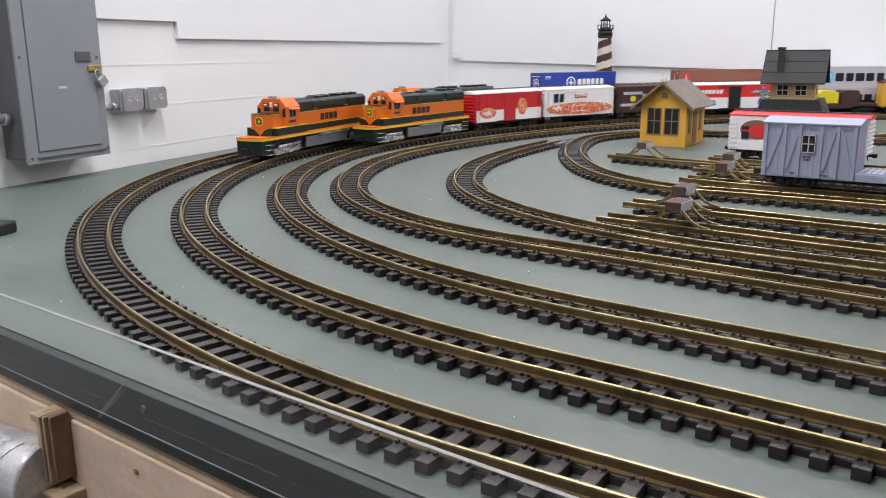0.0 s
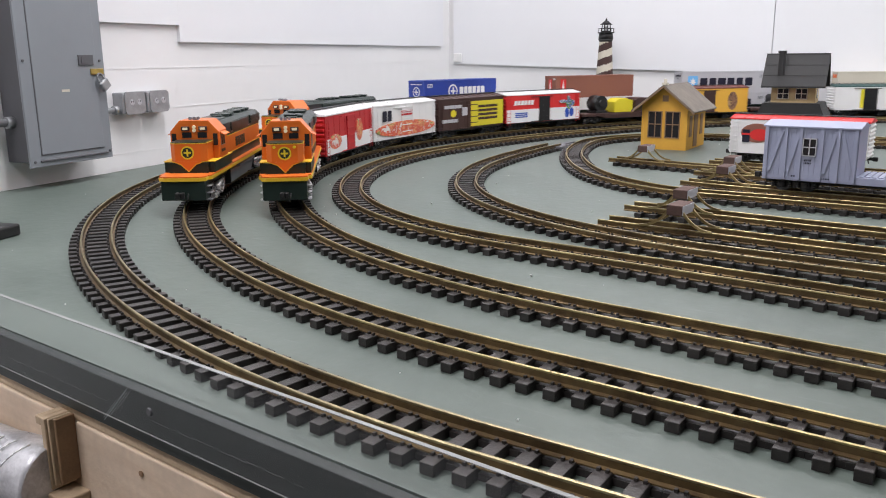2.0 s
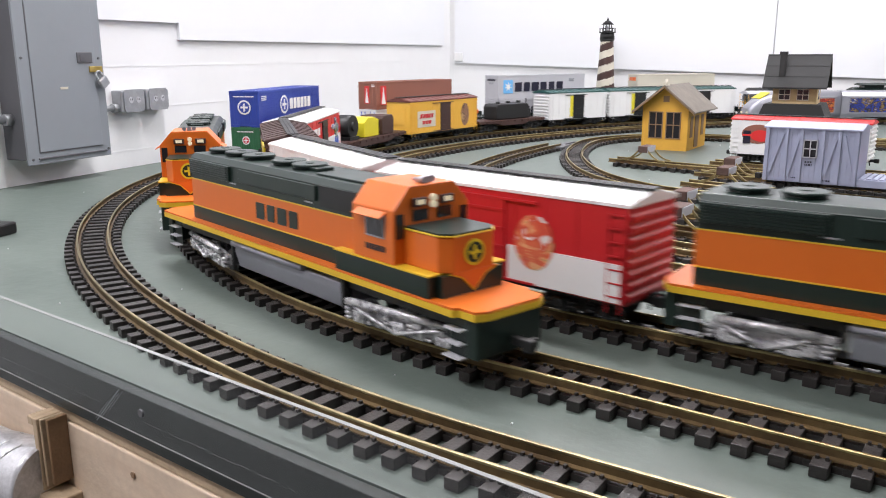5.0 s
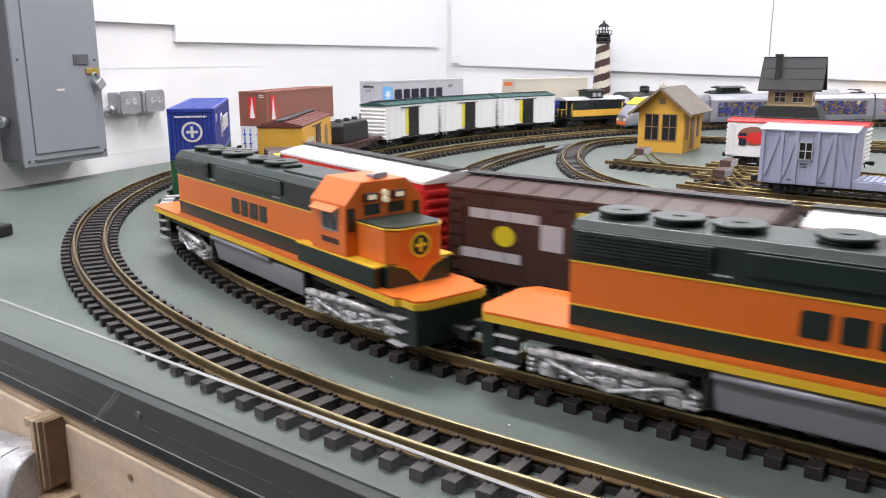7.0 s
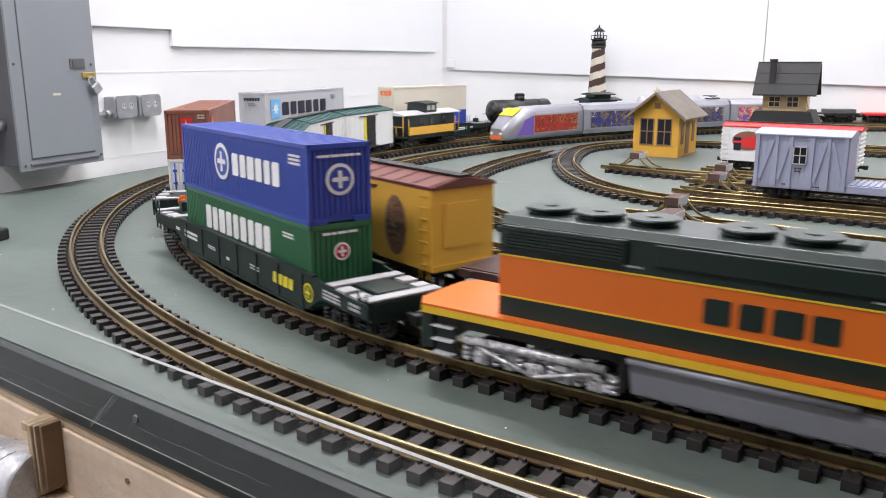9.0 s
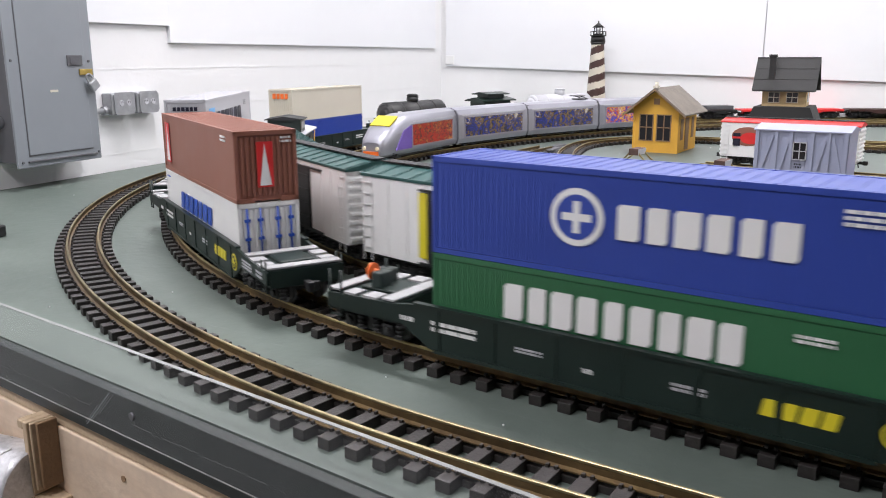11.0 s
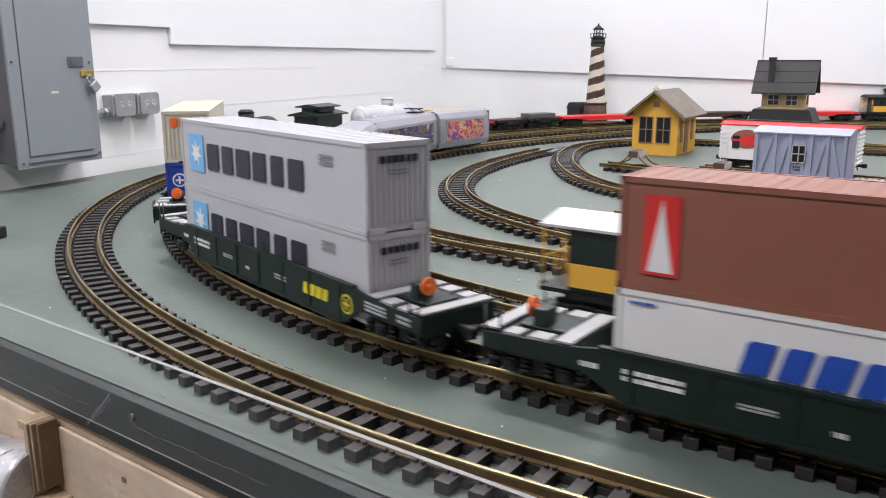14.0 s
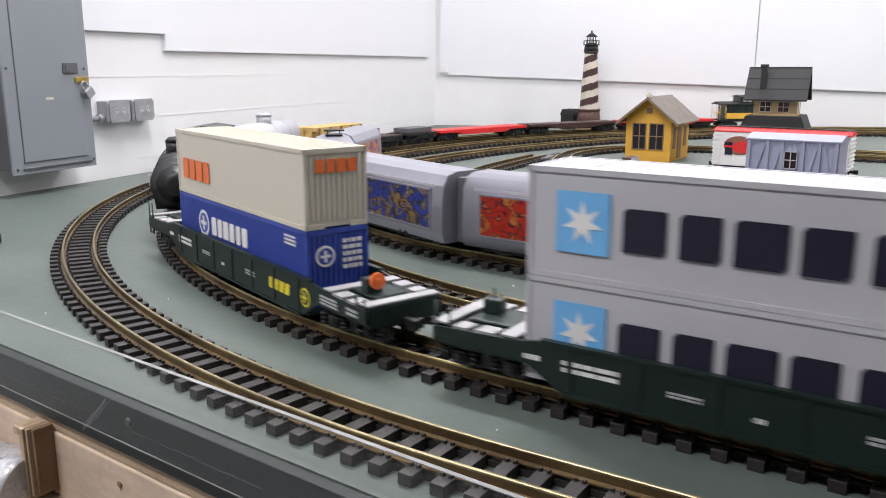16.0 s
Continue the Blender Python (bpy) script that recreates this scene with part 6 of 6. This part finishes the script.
lock = thing("padlock", "steel padlock hanging from a brass hasp", "padlock", on_west(0.827, 0.262) @ pose(0, -0.099, 0, 0, -35, 0))
bm = bmesh.new()
box(bm, -0.014, 0.014, -0.012, -0.001, -0.030, -0.004, bevel=0.003)
part("case", bm, "galv", lock)
bm = bmesh.new()
for i in range(8):
    a0, a1 = math.pi * i / 8, math.pi * (i + 1) / 8
    cyl(bm, 0.0025, 0.0025, (0.009 * math.cos(a0), -0.006, 0.006 + 0.010 * math.sin(a0)), (0.009 * math.cos(a1), -0.006, 0.006 + 0.010 * math.sin(a1)), 8)
for x in (-0.009, 0.009):
    cyl(bm, 0.0025, 0.0025, (x, -0.006, -0.005), (x, -0.006, 0.006), 8)
part("shackle", bm, "galv", lock)

for al in (1.005, 1.103):
    ou = thing("outlet_box", "galvanised steel outlet box with flat cover", "outlet", on_west(al, 0.190), "outlet boxes")
    bm = bmesh.new()
    box(bm, -0.044, 0.044, -0.036, 0.0, -0.030, 0.030, bevel=0.003)
    part("box", bm, "galv", ou)
    bm = bmesh.new()
    prism(bm, [(-0.030, -0.031), (0.034, -0.031), (0.042, -0.022), (0.042, 0.024), (0.034, 0.032), (-0.030, 0.032), (-0.036, 0.024), (-0.036, -0.022)], -0.0395, -0.036, "y")
    part("cover", bm, "galv", ou)
    bm = bmesh.new()
    for x in (-0.010, 0.018):
        cyl(bm, 0.0090, 0.0085, (x, -0.0395, 0.002), (x, -0.0405, 0.002), 16)
    part("socket", bm, "grey_white", ou)
    bm = bmesh.new()
    for x in (-0.010, 0.018):
        for dx in (-0.0035, 0.0035):
            box(bm, x + dx - 0.0008, x + dx + 0.0008, -0.0412, -0.0405, 0.002, 0.007)
    part("slot", bm, "black", ou)
co = thing("conduit", "thin steel conduit from the panel to the outlets", "pipe", on_west(0.87, 0.172))
bm = bmesh.new()
cyl(bm, 0.008, 0.008, (-0.02, -0.016, 0), (0.100, -0.016, 0), 12)
cyl(bm, 0.012, 0.012, (0.075, -0.016, 0), (0.095, -0.016, 0), 12)
part("pipe", bm, "galv", co)
co = thing("conduit", "thin steel conduit running to the panel", "pipe", on_west(0.325, 0.165))
bm = bmesh.new()
cyl(bm, 0.009, 0.009, (-0.40, -0.030, 0), (0.285, -0.030, 0), 12)
cyl(bm, 0.014, 0.014, (0.262, -0.030, 0), (0.285, -0.030, 0), 12)
part("pipe", bm, "galv", co)

# wall boards, block courses and ledge
bm = bmesh.new()
box(bm, 1.247, 3.27, -0.012, 0.0, 0.362, 2.1)
box(bm, 0.0, 1.2468, -0.012, 0.0, 0.412, 2.1)
o = part("wall_board_1", bm, "board")
o.matrix_basis = on_west(0, 0)
tagged(o, "white painted board on the wall", "wall board", kind="structure")
bm = bmesh.new()
for z in (0.045, 0.165, 0.285, 0.405):
    box(bm, -1.2, 3.36, -0.0009, 0.0, z, z + 0.003)
o = part("block_course", bm, "wall")
o.matrix_basis = on_west(0, 0)
tagged(o, "faint raised block joints in white paint", "wall joints", kind="structure")
db = (WALL_C - WALL_B).normalized()


def on_north(along, z):
    p = WALL_B + db * along
    return Matrix.Translation((p.x, p.y, z)) @ Matrix.Rotation(math.atan2(db.y, db.x), 4, "Z")


for i, (a, b) in enumerate(((0.030, 1.640), (1.645, 4.0), (4.005, 6.5))):
    bm = bmesh.new()
    prism(bm, [(a, 0.272 - a * 0.036), (b, 0.272 - b * 0.036), (b, 2.1), (a, 2.1)], -0.016, 0.0, "y")
    o = part("wall_board_%d" % (i + 2), bm, "board")
    o.matrix_basis = on_north(0, 0)
    tagged(o, "large white painted board on the wall", "wall board", kind="structure")
bm = bmesh.new()
box(bm, 0.03, 0.075, -0.028, -0.016, 0.280, 0.325, bevel=0.003)
o = tagged(part("wall_box", bm, "white"), "small white wall box beside the corner", "wall box")
o.matrix_basis = on_north(0, 0)

# ---- table edge ----
EDGE = Matrix.Translation((-0.949, 0.434, 0)) @ Matrix.Rotation(-0.033, 4, "Z") @ Matrix.Translation((0, 0.013, 0))
bm = bmesh.new()
box(bm, -0.75, 9.0, -0.014, -0.002, -0.054, 0.0, bevel=0.001)
o = tagged(part("fascia", bm, "fascia"), "dark green painted edge board of the table", "edge board", kind="structure")
o.matrix_basis = EDGE
bm = bmesh.new()
box(bm, -0.75, 9.0, -0.012, 0.010, -0.32, -0.070, bevel=0.002)
o = tagged(part("apron_board", bm, "wood"), "bare pale pine board under the table edge", "board")
o.matrix_basis = EDGE
bm = bmesh.new()
box(bm, -0.75, 9.0, -0.0100, 0.012, -0.0690, -0.055, bevel=0.001)
o = tagged(part("plywood_edge", bm, "wood_tan"), "pale plywood edge under the table rim", "board")
o.matrix_basis = EDGE
bm = bmesh.new()
for x, z, r in ((0.262, -0.092, 0.0035), (0.55, -0.11, 0.005), (0.40, -0.13, 0.003)):
    cyl(bm, r, r * 0.8, (x, -0.0135, z), (x, -0.0118, z), 12)
o = tagged(part("wood_knot", bm, "wood_dark"), "dark knots in the pine board", "knots", kind="stuff")
o.matrix_basis = EDGE
guard = thing("edge_guard", "clear scratched acrylic strip screwed to the table edge", "guard", EDGE)
bm = bmesh.new()
box(bm, -0.75, 9.0, -0.0195, -0.0150, -0.037, 0.053)
gl = part("sheet", bm, "acrylic", guard)
gl.visible_shadow = False
for z0, z1, y1 in ((0.053, 0.0536, -0.0156), (-0.0376, -0.037, -0.0184)):
    bm = bmesh.new()
    box(bm, -0.75, 9.0, -0.0196, y1, z0, z1)
    part("polished_edge", bm, "acrylic_edge", guard)
for x in (-0.55, 0.300, 1.05, 1.9):
    bm = bmesh.new()
    cyl(bm, 0.0042, 0.0036, (x, -0.0195, -0.012), (x, -0.0215, -0.012), 14)
    part("screw", bm, "panel_dark", guard)
bm = bmesh.new()
for dx, w, a, b in ((0.0, 0.0016, -0.048, -0.002), (0.004, 0.0008, -0.040, -0.006), (-0.003, 0.0007, -0.046, -0.020), (0.0075, 0.0006, -0.030, -0.002)):
    prism(bm, [(0.205 + dx + (a + 0.048) * 1.05, a), (0.205 + dx + w + (a + 0.048) * 1.05, a), (0.205 + dx + w + (b + 0.048) * 1.05, b), (0.205 + dx + (b + 0.048) * 1.05, b)], -0.0146, -0.0142, "y")
o = tagged(part("slanted_scratch", bm, "panel", None), "pale slanted rub mark on dark paint", "scratches", kind="stuff")
o.matrix_basis = EDGE

# scratches and chips on the edge board
bm = bmesh.new()
rng = random.Random(31)
x = -0.70
while x < 2.2:
    n = rng.choice((0.0015, 0.003, 0.003, 0.006, 0.014))
    z = -0.0255 + rng.uniform(-0.0009, 0.0009)
    if rng.random() < 0.75:
        box(bm, x, x + n, -0.01445, -0.0140, z, z + rng.uniform(0.0003, 0.0009))
    x += n + rng.choice((0.0005, 0.001, 0.002, 0.012))
for i in range(26):
    x, z, r = rng.uniform(-0.6, 1.6), rng.uniform(-0.040, -0.001), rng.choice((0.0006, 0.0008, 0.0014))
    cyl(bm, r, r * 0.6, (x, -0.0140, z), (x + r * 0.5, -0.01475, z), 6)
o = tagged(part("paint_scratch", bm, "scratch"), "pale scratches and chips in dark paint", "scratches", kind="stuff")
o.matrix_basis = EDGE

# bracket and wrapped roll under the edge
br = thing("roll_bracket", "brown wooden bracket on the apron board", "bracket", EDGE @ pose(-0.084, 0, -0.010))
for x0, x1, y0, z0 in ((0.203, 0.212, -0.040, -0.134), (0.2135, 0.2175, -0.038, -0.128), (0.219, 0.224, -0.034, -0.126)):
    bm = bmesh.new()
    box(bm, x0, x1, y0, -0.012, z0, -0.050, bevel=0.0012)
    part("cheek", bm, "wood_dark" if x0 > 0.218 else "wood_tan", br)
bm = bmesh.new()
box(bm, 0.192, 0.203, -0.040, -0.012, -0.060, -0.050, bevel=0.0015)
part("top_block", bm, "wood_tan", br)
bm = bmesh.new()
box(bm, 0.196, 0.240, -0.045, -0.012, -0.175, -0.136, bevel=0.002)
part("lower_block", bm, "wood_tan", br)
roll = thing("wrapped_roll", "roll wrapped in shiny silver stretch film", "roll", EDGE @ pose(-0.156, -0.084, -0.136, 0, 0, 10))
bm = bmesh.new()
seg, rows = 40, 60
ring = []
rng = random.Random(8)
for j in range(rows + 1):
    x = -0.30 + 0.585 * j / rows
    ring.append([bm.verts.new((x, (0.0405 + 0.0009 * math.sin(3.0 * (6.28319 * i / seg) + j * 0.9) + rng.uniform(-0.0004, 0.0004)) * math.cos(6.28319 * i / seg), (0.0405 + 0.0009 * math.sin(3.0 * (6.28319 * i / seg) + j * 0.9)) * math.sin(6.28319 * i / seg))) for i in range(seg)])
for j in range(rows):
    for i in range(seg):
        bm.faces.new((ring[j][i], ring[j][(i + 1) % seg], ring[j + 1][(i + 1) % seg], ring[j + 1][i])).smooth = True
bm.faces.new(ring[0])
bm.faces.new(ring[-1][::-1])
part("film", bm, "film", roll)
for k in range(22):
    for sg in (1, -1):
        bm = bmesh.new()
        last = None
        for i in range(15):
            a = math.pi * (0.05 + 0.9 * i / 14)
            p = Vector((-0.24 + 0.0225 * k + sg * 0.055 * (i / 14 - 0.5), -0.0418 * math.sin(a), 0.0418 * math.cos(a)))
            if last is not None:
                cyl(bm, 0.0008, 0.0008, last, p, 5)
            last = p
        part("cord", bm, "white", roll)

# small dark things on the table
bx = thing("black_control_box", "small black box on the table beside the wall", "box", pose(-1.515, 0.700, 0, 0, 0, 20))
bm = bmesh.new()
box(bm, -0.035, 0.035, -0.03, 0.03, 0, 0.022, bevel=0.004)
part("case", bm, "black", bx)
bm = bmesh.new()
box(bm, 0.028, 0.030, -0.02, 0.02, 0.006, 0.010)
part("label_strip", bm, "panel_dark", bx)
bm = bmesh.new()
rng = random.Random(21)
for i in range(170):
    x, y = rng.uniform(-2.0, 0.3), rng.uniform(0.50, 3.3)
    if x < -1.95 + abs(y - 1.9) * 0.1:
        continue
    r = rng.choice((0.0008, 0.0010, 0.0013, 0.0020))
    cyl(bm, r, r * 0.6, (x, y, 0), (x + rng.uniform(-r, r), y + rng.uniform(-r, r), r * 1.1), 6)
tagged(part("paint_specks", bm, "white"), "tiny white chips scattered on the table", "specks", kind="stuff")


# ---- movement ----
LEAD_A = [(0, -1.74), (2, -1.045), (4, -0.336), (6.5, 0.524), (7, 0.690), (8, 1.024), (9, 1.369), (11.5, 2.131), (12.5, 2.443), (13.5, 2.795), (15, 3.312), (15.5, 3.475), (16, 3.658)]
LEAD_B = [(0, -1.94), (2, -0.88), (4, 0.160), (7, 1.615), (8, 2.070), (9, 2.570), (12.2, 4.180), (12.5, 4.310), (12.9, 4.490), (13.5, 4.755), (14, 4.990), (16, 5.960)]
LEAD_C = [(0, -4.90), (8, -2.29), (12, -0.82), (13.5, -0.41), (16, 0.40)]


SLACK = {w1.name: 0.04, w3.name: 0.015, B[-2].name: 0.05}


def ahead(lead, t):
    return float(np.interp(t, [a for a, _ in lead], [b for _, b in lead]))


def run(train, p, lead, gaps):
    back = 0.0
    for ob in train:
        length, base, trucks, loads = FLEET[ob.name]
        rows, turns, body = [], [[] for _ in trucks], []
        for i in range(65):
            t = i * 0.25
            s = ahead(lead, t) - back - length / 2
            x0, y0, _ = at(p, s - base / 2)
            x1, y1, _ = at(p, s + base / 2)
            yaw = math.degrees(math.atan2(y1 - y0, x1 - x0))
            rows.append((t, pose((x0 + x1) / 2, (y0 + y1) / 2, RAIL, 0, 0, yaw)))
            for k, (_, x) in enumerate(trucks):
                d = math.degrees(at(p, s + x)[2]) - yaw
                turns[k].append((t, pose(x, 0, 0, 0, 0, (d + 180) % 360 - 180)))
        walk(ob, rows)
        for (tr, _), r in zip(trucks, turns):
            walk(tr, r[::2])
        for ld, z in loads:
            walk(ld, [(t, m @ pose(0, 0, z)) for t, m in rows])
        back += length + gaps + SLACK.get(ob.name, 0.0)


def motions():
    run(A, TRACKS[2], LEAD_A, 0.032)
    run(B, TRACKS[3], LEAD_B, 0.028)
    run(C, TRACKS[4], LEAD_C, 0.014)


motions()
